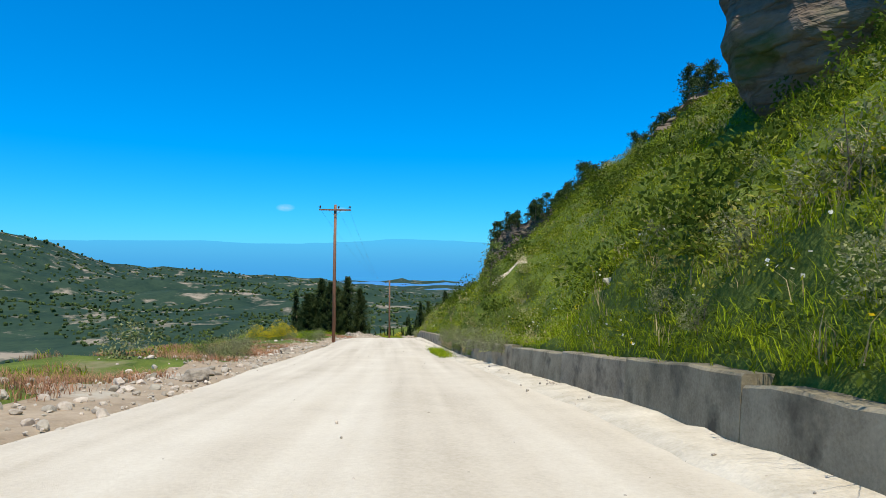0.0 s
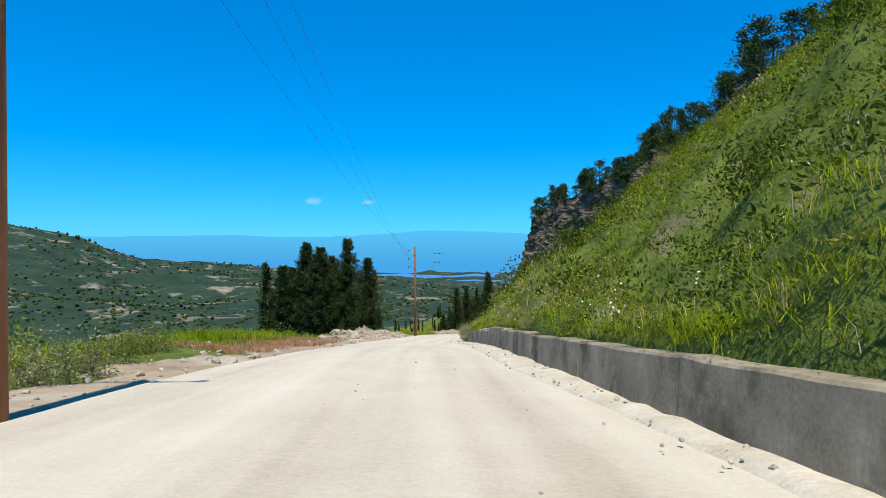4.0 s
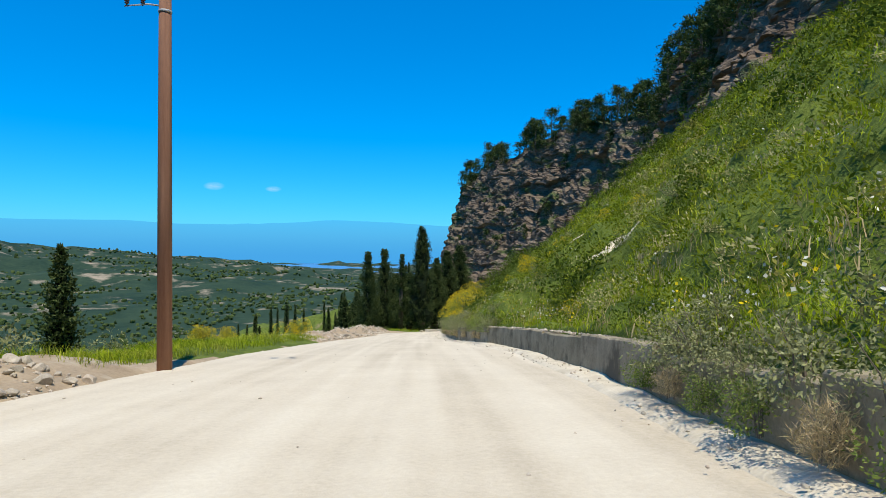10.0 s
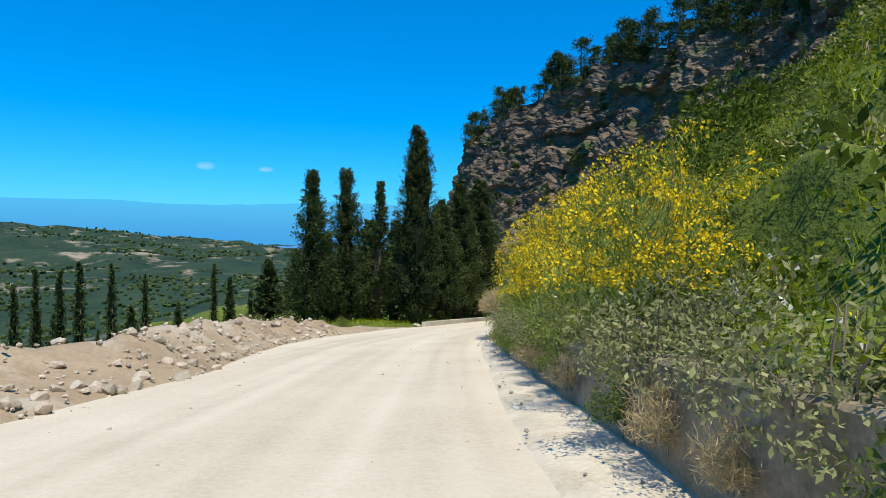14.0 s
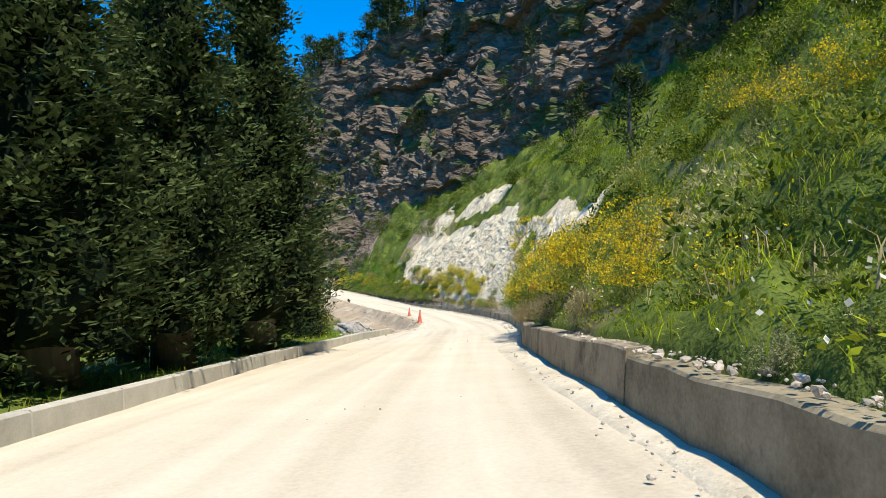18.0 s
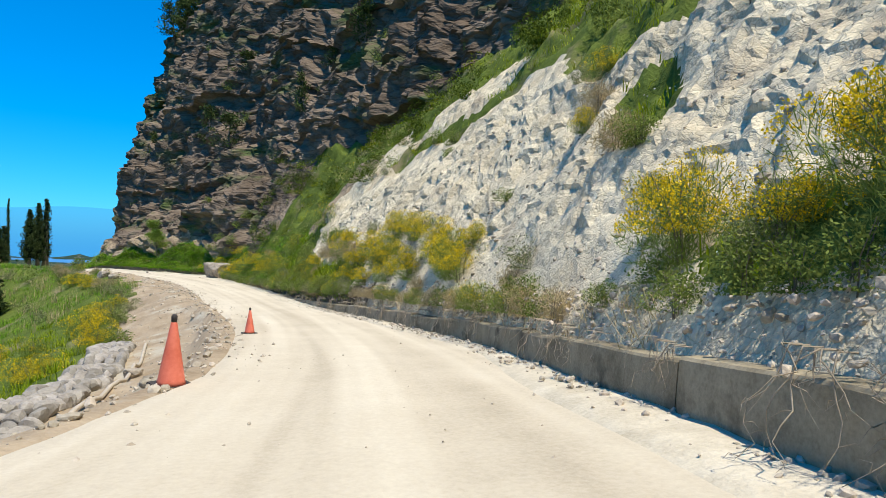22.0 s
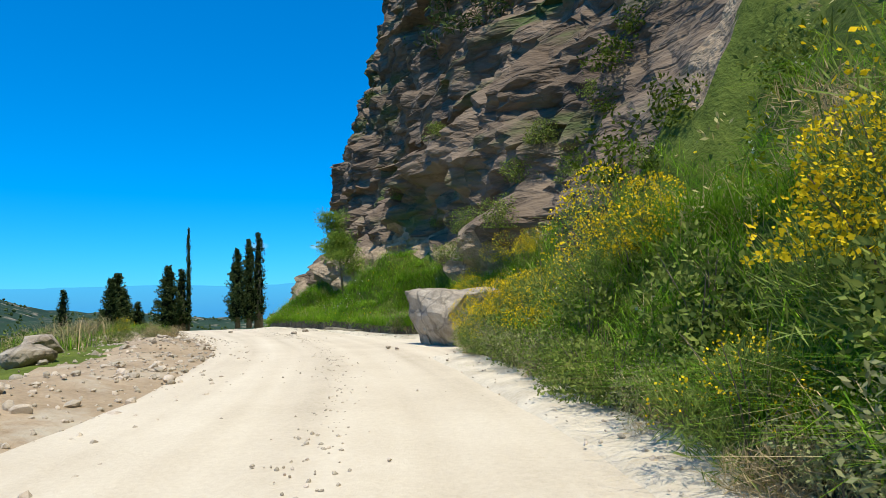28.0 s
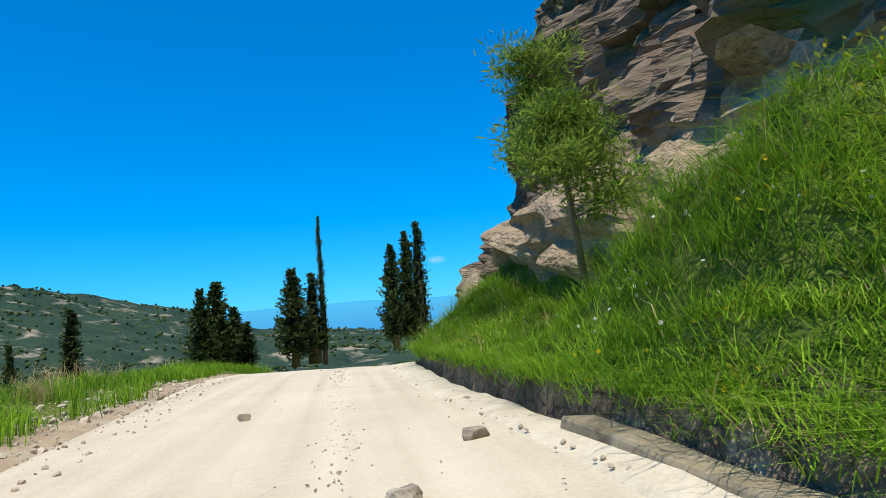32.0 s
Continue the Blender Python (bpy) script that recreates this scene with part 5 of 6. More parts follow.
            if rng.random() < 0.35:
                put(DRY, x - 0.35, yy + 0.4, z - 0.35, rng.uniform(0.4, 0.6))
    for y in np.arange(222, 241.5, 1.0):
        x, yy, z = slope_at(y, 0.05)
        put(DRY if rng.random() < 0.35 else (SHRUBS if rng.random() < 0.5 else SPARSE), x - 0.2, yy, z - 0.15, rng.uniform(0.45, 0.85))
    for y, u, s in ((195.2, .22, 1.7), (196.6, .12, 1.6), (197.6, .3, 1.9), (198.8, .14, 1.6), (200.2, .25, 1.6), (194.2, .4, 1.7), (196.2, .5, 2.0)):          # tall broom leaning over the wall
        on_slope(BROOMS if rng.random() < 0.6 else SPARSE, y, u, s, s * 1.1)
    for y, u, s in ((213.5, .3, 1.2), (214.6, .42, 1.3), (216, .3, 1.1)):
        on_slope(BROOMS, y, u, s)
    for y, u, s in ((212.6, .5, 1.3), (214, .62, 1.3), (215.2, .2, 1.0), (211.5, .3, 1.2)):
        on_slope(SPARSE, y, u, s)
    for y, u, s in ((217, .1, .8), (212, .15, 1.0), (215.6, .1, .8), (213.6, .08, .9), (219, .12, .7)):
        on_slope(SHRUBS, y, u, s)
    for y, s in ((196.0, .9), (197.4, .8), (198.6, 1.0), (195.0, .8)):
        x, yy, z = slope_at(y, 0.03)
        put(DRY, x - 0.25, yy, z + 0.05, s)
    for y, u, s in ((230.4, .14, 1.15), (231.6, .2, 1.25), (237, .3, 1.1), (239.5, .2, 1.2), (240.5, .35, 1.2), (243, .3, 1.2)):
        on_slope(BROOMS, y, u, s)
    for y, o, s in ((161.2, .75, 1.25), (162.6, .8, 1.4), (164, .7, 1.3), (163.2, .3, 1.5), (165.2, .5, 1.1)):          # dry broom leaning out over the wall
        x, yy, z = slope_at(y, 0.08)
        put(DRY, x - o, yy, z + 0.1, s, s * 0.75)
    for y, o, s in ((162, .5, 1.1), (164.4, .4, 1.2)):
        x, yy, z = slope_at(y, 0.1)
        put(SPARSE, x - o, yy, z, s)
    for y, u, s in ((31, .75, 1.2), (30, 1.05, 1.2), (26, .6, 1.2), (8, .5, .9), (6.5, .75, 1.1), (10, .3, .7)):
        on_slope(SHRUBS if y > 20 else GREYS, y, u, s)
    for y, d, s in ((98, 2.6, .7), (104, 3.0, .7), (109, 2.5, .6), (90, 3.2, .7)):
        on_left(SHRUBS, y, d, s)
    for y, u, s in ((205.5, .3, 1.0), (207, .15, .9), (208, .45, 1.2), (209.5, .2, 1.0), (211, .35, 1.0), (212.5, .12, .8), (206.5, .7, 1.1)):
        on_slope(SHRUBS, y, u, s)
    for y, u, s in ((272, .4, 1.3), (277, .5, 1.4), (280, .35, 1.2), (282.5, .2, 1.0), (285, .3, 1.1), (293, .45, .8), (287, .5, 1.1), (290.5, .55, 1.0), (288.5, .8, 1.1)):
        on_slope(BROOMS, y, u, s)
    for q in range(60):          # ledges of the cliff
        far_bush("green", *slope_at(rng.uniform(170, 338), rng.uniform(2.02, 2.9)), rng.uniform(0.7, 2.0))
    for y, u, s in ((300, 1.25, .9), (303, 1.5, 1.0), (307, 1.1, .8), (310, 1.4, .9), (297, 1.6, 1.1), (312, 1.05, .7), (316, 1.2, .8)):
        on_slope(SHRUBS, y, u, s)
    for q in range(46):          # fringe along the top of the wall
        y = rng.uniform(20, 205)
        if not 110 < y < 127:
            on_slope(GREYS if rng.random() < 0.6 else SHRUBS, y, rng.uniform(0.0, 0.12), rng.uniform(0.3, 0.65))
    for y in list(np.arange(20, 36, 1.5)) + list(np.arange(79, 108, 1.1)) + list(np.arange(127, 158, 1.0)):          # plants spilling over the wall
        x, yy, z = slope_at(y, 0.03)
        put(GREYS if rng.random() < 0.75 else SHRUBS, x - 0.3, yy, z - 0.2, rng.uniform(0.6, 1.0))
        if rng.random() < 0.75:
            put(SHRUBS if rng.random() < 0.6 else DRY, x - 0.42, yy + 0.5, z - 0.6, rng.uniform(0.4, 0.6))
    for y, u, s in ((143.6, 1.18, .9), (144, 1.27, .9), (145.5, 1.15, .8), (146.5, 1.1, .8), (235.4, .13, 1.05), (243.8, .2, 1.0), (240, .18, .9), (218.9, .17, 1.1), (250.2, .38, 1.0), (253.2, .26, .9),
                    (157.6, .2, 1.5), (158.4, .42, 1.7), (157, .6, 1.7), (158.6, .7, 1.6), (156.4, .35, 1.6)):
        on_slope(BROOMS, y, u, s, s * 1.15)
    for y, u, s in ((238.4, .24, .8), (200.5, .6, 1.5), (212, 1.3, 1.2), (252.8, .55, 1.2)):
        on_slope(SHRUBS, y, u, s)
    for y, u, s in ((251.8, .35, 1.3), (233.6, .08, .7), (226, .1, .7)):
        on_slope(DRY, y, u, s)
    for y, d, s in ((246, 4.6, 1.2), (249, 5.2, 1.4), (252, 4.8, 1.3), (256, 5.4, 1.5), (259, 4.4, 1.2), (262, 5.6, 1.5), (266, 5.0, 1.4), (270, 5.8, 1.3), (274, 6.4, 1.2), (288, 6.2, 1.2), (291, 5.2, 1.3), (295, 5.0, 1.2), (298, 4.2, 1.1), (301, 3.8, 1.0)):
        on_left(SHRUBS if rng.random() < 0.6 else GREYS, y, d, s)
    for y, d, s in ((247.5, 5.6, 1.3), (254, 6.6, 1.4), (260.5, 6.4, 1.3), (283, 6.4, 1.1), (285.5, 7.2, 1.2)):
        on_left(BROOMS, y, d, s)
    for y, d, s in ((277, 5.4, 1.2), (280, 6.0, 1.3), (293, 5.6, 1.4), (296.4, 4.6, 1.1)):
        on_left(DRY, y, d, s)
    for y, u, s in ((290, 1.12, 1.4), (291.5, 1.28, 1.5), (289, 1.25, 1.4), (292.6, 1.08, 1.2), (293.6, 1.2, 1.3), (290.6, 1.4, 1.3), (295, 1.1, 1.1)):
        on_slope(SHRUBS, y, u, s)
    for y, u, s in ((291, 1.0, 1.1), (293, .95, 1.0)):
        on_slope(BROOMS, y, u, s)
    for y, d, s in ((283.0, 3.5, 1.0), (283.9, 4.0, 1.1), (282.2, 3.3, .9), (284.3, 4.6, 1.1)):
        put(BROOMS if s > 1 else SHRUBS, float(xc(y)) + d, y, float(zc(y)) + 0.15, s)
    # left of the road
    for y, d, s in ((23.4, 2.5, 1.1), (24.8, 2.2, 1.25), (26.3, 2.4, 1.2), (27.8, 2.7, 1.0), (25.4, 3.6, 1.2), (33, 4.0, 1.0), (42, 2.8, .8), (48, 2.2, 1.0), (49.6, 1.7, 1.1), (51.2, 1.8, 1.1), (53, 2.0, .9), (55, 2.4, .8), (57, 4.4, .9), (100, 6, .9), (104, 5.5, .8), (118, 3.5, .7), (124, 4, .7)):
        on_left(GREYS if rng.random() < 0.6 else SHRUBS, y, d, s)
    for y, d, s in ((43.4, 3.6, 1.2), (45, 4.8, 1.1), (46.6, 5.6, 1.1), (127, 3.6, .8), (136.7, 2.4, 1.15), (132, 4.5, .8), (243, 7.5, 1.3), (247, 8.5, 1.2), (255, 6, 1.0), (258, 6.5, .9), (263, 5.2, .9), (281, 7, .8), (240, 10, 1.2)):
        on_left(BROOMS, y, d, s)
    for q in range(40):
        far_bush("green" if rng.random() < 0.6 else "grey", *left_at(rng.uniform(212, 320), rng.uniform(7, 26)), rng.uniform(0.8, 2.0))
    for q in range(60):
        far_bush("grey" if rng.random() < 0.6 else "green", *left_at(rng.uniform(0, 135), 5 + 38 * rng.random() ** 1.6), rng.uniform(0.7, 1.8))
    for y, d, s in ((286, 6.5, 1.1), (290, 7, 1.0), (293, 6, .9), (168, 3, .9), (172, 2.5, .8), (176, 3, .9), (170, 5, 1.1), (174, 5, 1.2)):
        on_left(SHRUBS, y, d, s)


build_shrubs()
for kind, mat, text in (("green", M_LEAF, "dense green scrub dotted over the slopes"), ("grey", M_GREYLEAF, "grey-green scrub dotted over the slopes"),
                        ("dark", M_DARKHERB, "dark green scrub in the hollows of the slopes"), ("pale", M_PALEHERB, "pale flowering scrub in drifts over the slopes")):
    V = np.concatenate(SCRUB[kind])
    tagged(solid("scrub", V, np.arange(len(V)).reshape(-1, 4), mat), text, "scrub", kind="stuff")


def make_cypress(seed, height, width, n, label, ragged=0.25, leaf=0.22, heart=0.3, cone=False):
    """A columnar cypress: trunk, and a spindle crown of upswept sprays with gaps."""
    ob = tagged(new("cypress"), label, "tree", "cypresses")
    bm = bmesh.new()
    tube(bm, [(0, 0, -0.5), (0.05, 0, height * 0.4), (0, 0.03, height * 0.93)], [0.035 * height ** 0.85, 0.02 * height ** 0.85, 0.02], 8)
    part("trunk", bm, M_BARK, ob)
    rr = np.random.default_rng(seed)
    nb = int(80 + height * 20)
    prof = lambda t: np.interp(t, [0, 0.05, 0.18, 0.45, 0.75, 0.92, 1], [0.6, 0.95, 1.0, 0.74, 0.38, 0.14, 0.02] if cone else [0.5, 0.82, 1.0, 0.93, 0.56, 0.2, 0.03])
    foot = rr.random(nb) ** 1.05 * 0.94
    bearing = rr.uniform(0, 6.28, nb)
    reach = prof(foot) * width * 0.62 * (1.06 - ragged * rr.random(nb) ** 1.4)
    rise = reach * rr.uniform(0.7, 1.5, nb) + 0.25

    def shape(r, n):
        """Upswept plumes: leaves along each branch, thinning to its tip."""
        k = r.integers(0, nb, n)
        t = 0.3 + 0.7 * r.random(n) ** 0.7
        thick = 0.05 + 0.16 * reach[k] * (1.15 - t)
        P = np.stack([np.cos(bearing[k]) * reach[k] * t, np.sin(bearing[k]) * reach[k] * t, foot[k] * height + rise[k] * t ** 1.5], -1) + r.normal(0, 1, (n, 3)) * thick[:, None]
        P[:, 2] = np.clip(P[:, 2], 0.2, height * 1.03)
        O = np.stack([np.cos(bearing[k]) * 0.6, np.sin(bearing[k]) * 0.6, np.full(n, 0.8)], -1)
        return P, O
    V, F = leaf_cloud(n, shape, leaf, seed, 0.36, 0.3)
    # dense heart behind the sprays, coloured near-black for the crown's inner shade
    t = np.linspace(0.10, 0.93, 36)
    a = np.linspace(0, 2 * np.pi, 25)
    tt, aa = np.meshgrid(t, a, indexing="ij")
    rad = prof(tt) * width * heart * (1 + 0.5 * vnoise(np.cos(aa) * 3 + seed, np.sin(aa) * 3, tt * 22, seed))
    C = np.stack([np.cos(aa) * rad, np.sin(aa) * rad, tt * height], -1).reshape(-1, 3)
    crown = solid("crown", np.concatenate([V, C]), np.concatenate([F, grid_faces(36, 25) + len(V)]), [M_CYPRESS, M_CYPRESS_INNER_SHADE], ob, index=np.concatenate([np.zeros(len(F), int), np.ones(35 * 24, int)]))
    tagged(crown, kind="stuff")
    return ob


def make_pine(seed, height, n, label, leaf_mat=M_PINE, lean=0.0, spread=0.42, group="pines", bare=0.08, leaf=0.72, girth=0.028, aspect=0.22):
    """A pine: leaning trunk, whorled limbs and tufted, broken crown."""
    ob = tagged(new("pine"), label, "tree", group)
    r = random.Random(seed)
    bm = bmesh.new()
    top = Vector((lean * height, 0.1, height))
    mid = Vector((lean * height * 0.35, 0, height * 0.5))
    tube(bm, [(0, 0, -0.4), mid, top], [girth * height, girth * 0.7 * height, 0.01], 8)
    clumps = []
    for q in range(int(15 + height * 1.5)):
        t = bare + (1 - bare) * r.random()
        o = Vector((0, 0, 0)).lerp(mid, t * 2) if t < 0.5 else mid.lerp(top, (t - 0.5) * 2)
        a, ln = r.uniform(0, 6.28), height * spread * (1.05 - 0.8 * t) * r.uniform(0.5, 1.1)
        e = o + Vector((math.cos(a) * ln, math.sin(a) * ln, ln * 0.3))
        tube(bm, [o, e], [0.008 * height, 0.01], 4, False)
        clumps += [(o.lerp(e, f), height * 0.12 * r.uniform(0.7, 1.3)) for f in (0.35, 0.65, 0.95)]
    clumps.append((top, height * 0.06))
    part("trunk", bm, M_BARK, ob)
    C = np.array([c[0][:] for c in clumps])
    R = np.array([c[1] for c in clumps])

    def shape(rr, n):
        k = rr.integers(0, len(C), n)
        d = rr.normal(0, 1, (n, 3))
        d /= np.linalg.norm(d, axis=1)[:, None]
        return C[k] + d * (R[k] * rr.uniform(0.2, 1.1, n))[:, None] * np.array([1.15, 1.15, 0.8]), d
    V, F = leaf_cloud(n, shape, leaf, seed, aspect, 0.35)
    tagged(solid("crown", V, F, leaf_mat, ob), kind="stuff")
    return ob


def plant(kind, spots):
    """Stand copies of tree prototypes; spots: prototype, x, y, foot, height and width factors."""
    for p, x, y, z, s, w in spots:
        m = pose(x, y, z, 0, 0, rng.uniform(0, 360))
        if kind[p].name in PLACED:
            ob = copy_thing(kind[p], m)
        else:
            ob = kind[p]
            PLACED[ob.name] = ob
            ob.matrix_basis = m
        ob.scale = (w, w, s)


def build_trees():
    broad = "broad dark green cypress with ragged upswept sprays"
    slim = "slender columnar dark green cypress"
    C = [make_cypress(301, 10, 2.0, 3600, broad, 0.45, 0.32, 0.26, True), make_cypress(302, 10, 1.7, 3600, broad, 0.6, 0.32, 0.24, True),
         make_cypress(303, 15, 1.9, 22000, "tall dense columnar cypress beside the road", 0.22, 0.13, 0.4),
         make_cypress(304, 11, 0.75, 2200, slim, 0.2), make_cypress(305, 10, 1.1, 4000, "thin cypress with sparse bare branches", 0.8, 0.2, 0.06, True),
         make_cypress(306, 12, 2.2, 24000, broad, 0.5, 0.13, 0.28, True), make_cypress(307, 12, 2.0, 22000, broad, 0.7, 0.13, 0.18, True)]
    lz = lambda x, y: float(left_ground(np.array([float(y)]), np.array([float(xc(y) + left_edge(y) - x)]))[2][0])
    spots = []
    for p, x, y, h, w in ((3, -24, 105, 10.4, 1.3), (0, -21.5, 106.5, 9.2, 1.4), (5, -19.6, 105, 11, 1.3), (0, -17.3, 107.5, 9.2, 1.5), (6, -15.2, 105.3, 10.8, 1.35), (5, -17.8, 104.0, 9.8, 1.4), (6, -21.8, 104.0, 9.2, 1.4), (6, -13.4, 107.5, 8.6, 1.3), (0, -23, 108.5, 9, 1.3), (0, -18, 110, 9, 1.4), (1, -21, 110.5, 9.5, 1.4),
                          (6, -6.5, 182.8, 12.0, 1.35), (6, -4.3, 185.1, 12.2, 1.4), (4, -1.8, 187, 11.3, 1.5), (2, .9, 184.5, 15.2, 1.25), (0, -6, 189, 9, 1.3), (0, -2.6, 191, 9.5, 1.4), (0, -.4, 192.5, 9, 1.4), (0, -8.5, 192, 8, 1.3), (0, -9.7, 184.6, 7.4, 1.0), (0, -8, 187, 8, 1.1),
                          (5, 3.3, 190.5, 10, 1.5), (5, 5.4, 194.3, 12.7, 1.55), (5, 8.0, 199.3, 14.2, 1.9), (0, 1.4, 195, 11, 1.3), (5, 4.2, 198.5, 12, 1.3), (5, 8.9, 203.6, 12.5, 1.6), (0, 9.5, 206.5, 7, 0.8),
                          (3, 3.06, 337, 11.8, .75), (0, 2.1, 334, 7.2, .75), (3, 2.7, 336, 7, 1.1), (0, .7, 325, 5.6, .5), (1, .1, 327.5, 6.2, .8), (3, 1.3, 329, 3.4, .8), (0, -1, 331, 4.5, .6),
                          (0, 4.4, 350, 10.2, .8), (1, 5.6, 351, 11.6, .8), (3, 6.8, 351.3, 12.7, 1.2), (3, 3.8, 312.5, 3.4, 1.0), (1, 9.6, 288, 6.6, 1.15),
                          (4, -25, 108.5, 10.5, .6), (0, -15.3, 121, 4.0, .6), (5, 14, 222, 10.4, 1.5), (0, 11.4, 226, 7.6, 1.3), (1, 10, 222.5, 7.2, 1.3), (0, 12.6, 230, 7.4, 1.2), (1, 8, 225, 7.0, 1.3), (0, 14.8, 226.5, 6.2, 1.0)):
        base = -32.6 if y > 320 else -36.2 if y == 288 else -30.4 if 221 < y < 231 else lz(x, y) - 0.1
        H = (10, 10, 15, 11, 10, 12, 12)[p]
        x -= 1.1 if 104 <= y < 112 else 0
        spots.append((p, x, y, base, h / H, w * (1.85 if y > 320 and x != 3.06 else 1.35 if y == 288 else 1.3 if 180 < y < 206 else 1.5 if 104 <= y < 112 else 1.0)))
    for q in range(60):          # young cypresses stepping down the slope
        y = rng.uniform(164, 200)
        x = -9.0 - rng.uniform(0, 18) + (y - 182) * 0.25
        spots.append((int(rng.choice([0, 1, 3])), x, y, lz(x, y) - 0.1, rng.uniform(0.4, 0.62), rng.uniform(0.45, 0.7)))
    for q in range(16):
        y = rng.uniform(200, 330)
        x = float(xc(y)) - rng.uniform(26, 55)
        spots.append((int(rng.choice([0, 1])), x, y, lz(x, y) - 0.1, rng.uniform(0.5, 0.8), rng.uniform(0.6, 0.9)))
    plant(C, spots)
    P = [make_pine(321, 8, 850, "dark Aleppo pine on the cliff top"), make_pine(322, 8, 850, "dark Aleppo pine on the cliff top", spread=0.5), make_pine(323, 7, 800, "dark leaning pine on the cliff edge", lean=0.2)]
    spots = []
    for q in range(190):
        y = 40 + 308 * (q + rng.random()) / 190
        u = 2.9 + abs(rng.normal(0, 0.22))
        x, yy, z = slope_at(y, u)
        size = float(np.interp(y, [40, 90, 130, 180, 240], [0.34, 0.5, 0.62, 0.8, 1.0]))
        spots.append((int(rng.integers(3)), x, yy, z - 0.3, size * rng.uniform(0.6, 1.25), size * rng.uniform(0.9, 1.4)))
    for q in range(16):
        x, yy, z = slope_at(rng.uniform(20, 75), rng.uniform(2.3, 3.2))
        spots.append((int(rng.integers(3)), x, yy, z - 0.2, rng.uniform(0.2, 0.42), rng.uniform(0.3, 0.5)))
    for q in range(26):
        x, yy, z = slope_at(rng.uniform(150, 335), rng.uniform(2.1, 2.9))
        spots.append((int(rng.integers(3)), x, yy, z - 0.2, rng.uniform(0.4, 0.8), rng.uniform(0.5, 0.9)))
    for y, u, s in ((178, 1.5, .6), (186, 1.55, .8), (209, 1.3, .8), (196, 1.7, .9), (232, 1.6, .7), (206, 1.95, .8), (210, 2.05, .95), (214, 1.98, .8), (218, 2.02, .7), (239, 2.0, .6)):
        x, yy, z = slope_at(y, u)
        spots.append((0, x, yy, z - 0.2, s, s))
    plant(P, spots)
    young = make_pine(330, 4.5, 12000, "young bright green pine leaning out from the bank", M_YOUNGPINE, -0.14, 0.42, "roadside pine", 0.22, 0.2, 0.017, 0.15)
    young.matrix_basis = pose(24.95, 304.0, -29.15)
    x, yy, z = slope_at(34.6, 1.0)
    sapling = make_pine(333, 3.2, 2600, "slender leafy sapling growing on the slope", M_LEAF, 0.05, 0.3, "saplings", 0.2, 0.10, 0.012, 0.45)
    sapling.name = "sapling"
    sapling.matrix_basis = pose(x, yy, z - 0.1)
    fig = make_shrub("round dark green tree beside the road bend", M_LEAF, 340, 2600, 1.0, 0.8, 0.12, 0, "small_tree", "roadside trees")
    fig.matrix_basis = pose(14.5, 333, -33.5)
    fig.scale = (2.6, 2.6, 2.6)
    # far groves over the valley, one mesh
    n = 15000
    az, r = np.radians(rng.uniform(-75, 14, n)), 90 * (2600 / 90) ** rng.random(n)
    x, y = 10 + r * np.sin(az), 150 + r * np.cos(az)
    yk = np.clip(y, -25, 420)
    ok = (fbm(x * 0.01, y * 0.01, 0, 3, 110) > -0.12) & ((xc(yk) - x > 70) | (y > 400))
    x, y, r = x[ok], y[ok], r[ok]
    z = valley_height(x, y)
    s = np.clip(0.0014 * r, 0, 2.6) + rng.uniform(0.6, 1.7, len(x))
    bm = bmesh.new()
    bmesh.ops.create_icosphere(bm, subdivisions=1, radius=1.0)
    co = np.array([v.co[:] for v in bm.verts])
    tri = np.array([[v.index for v in f.verts] for f in bm.faces])
    bm.free()
    jit = 1 + rng.normal(0, 0.22, (len(x), len(co), 1))
    V = co[None] * jit * np.stack([s, s, s * rng.uniform(0.7, 1.3, len(s))], -1)[:, None] + np.stack([x, y, z + s * 0.5], -1)[:, None]
    F = (tri[None] + (np.arange(len(x)) * len(co))[:, None, None]).reshape(-1, 3)
    tagged(solid("groves", V.reshape(-1, 3), F, M_PINE), "olive groves and scrub dotted over the far valley", "trees", kind="stuff")


build_trees()


def make_roots(seed):
    """A tangle of bare roots: each one comes out of the bank, bends over and hangs, with side shoots."""
    ob = tagged(new("root_tangle"), "pale bare roots hanging down over the wall", "roots", "hanging roots")
    r = random.Random(seed)
    bm = bmesh.new()
    for _ in range(12):
        y, out = r.uniform(-0.5, 0.5), r.uniform(0.02, 0.2)
        p = [Vector((0.3, y, 0.22)), Vector((0.06, y, 0.24))]
        for step in range(r.randrange(4, 8)):          # wandering downwards
            p.append(p[-1] + Vector((-out * 0.3 + r.uniform(-.05, .05), r.uniform(-.12, .12), -r.uniform(0.02, 0.16))))
        tube(bm, p, list(np.linspace(0.009, 0.002, len(p))), 4, False)
        for _ in range(4):
            a = p[r.randrange(2, len(p))]
            e = a + Vector((r.uniform(-.1, .06), r.uniform(-.18, .18), r.uniform(-.2, .08)))
            tube(bm, [a, a.lerp(e, 0.5) + Vector((0, r.uniform(-.04, .04), 0.03)), e], [0.004, 0.003, 0.001], 3, False)
    tagged(part("root", bm, M_ROOT, ob), kind="stuff")
    return ob


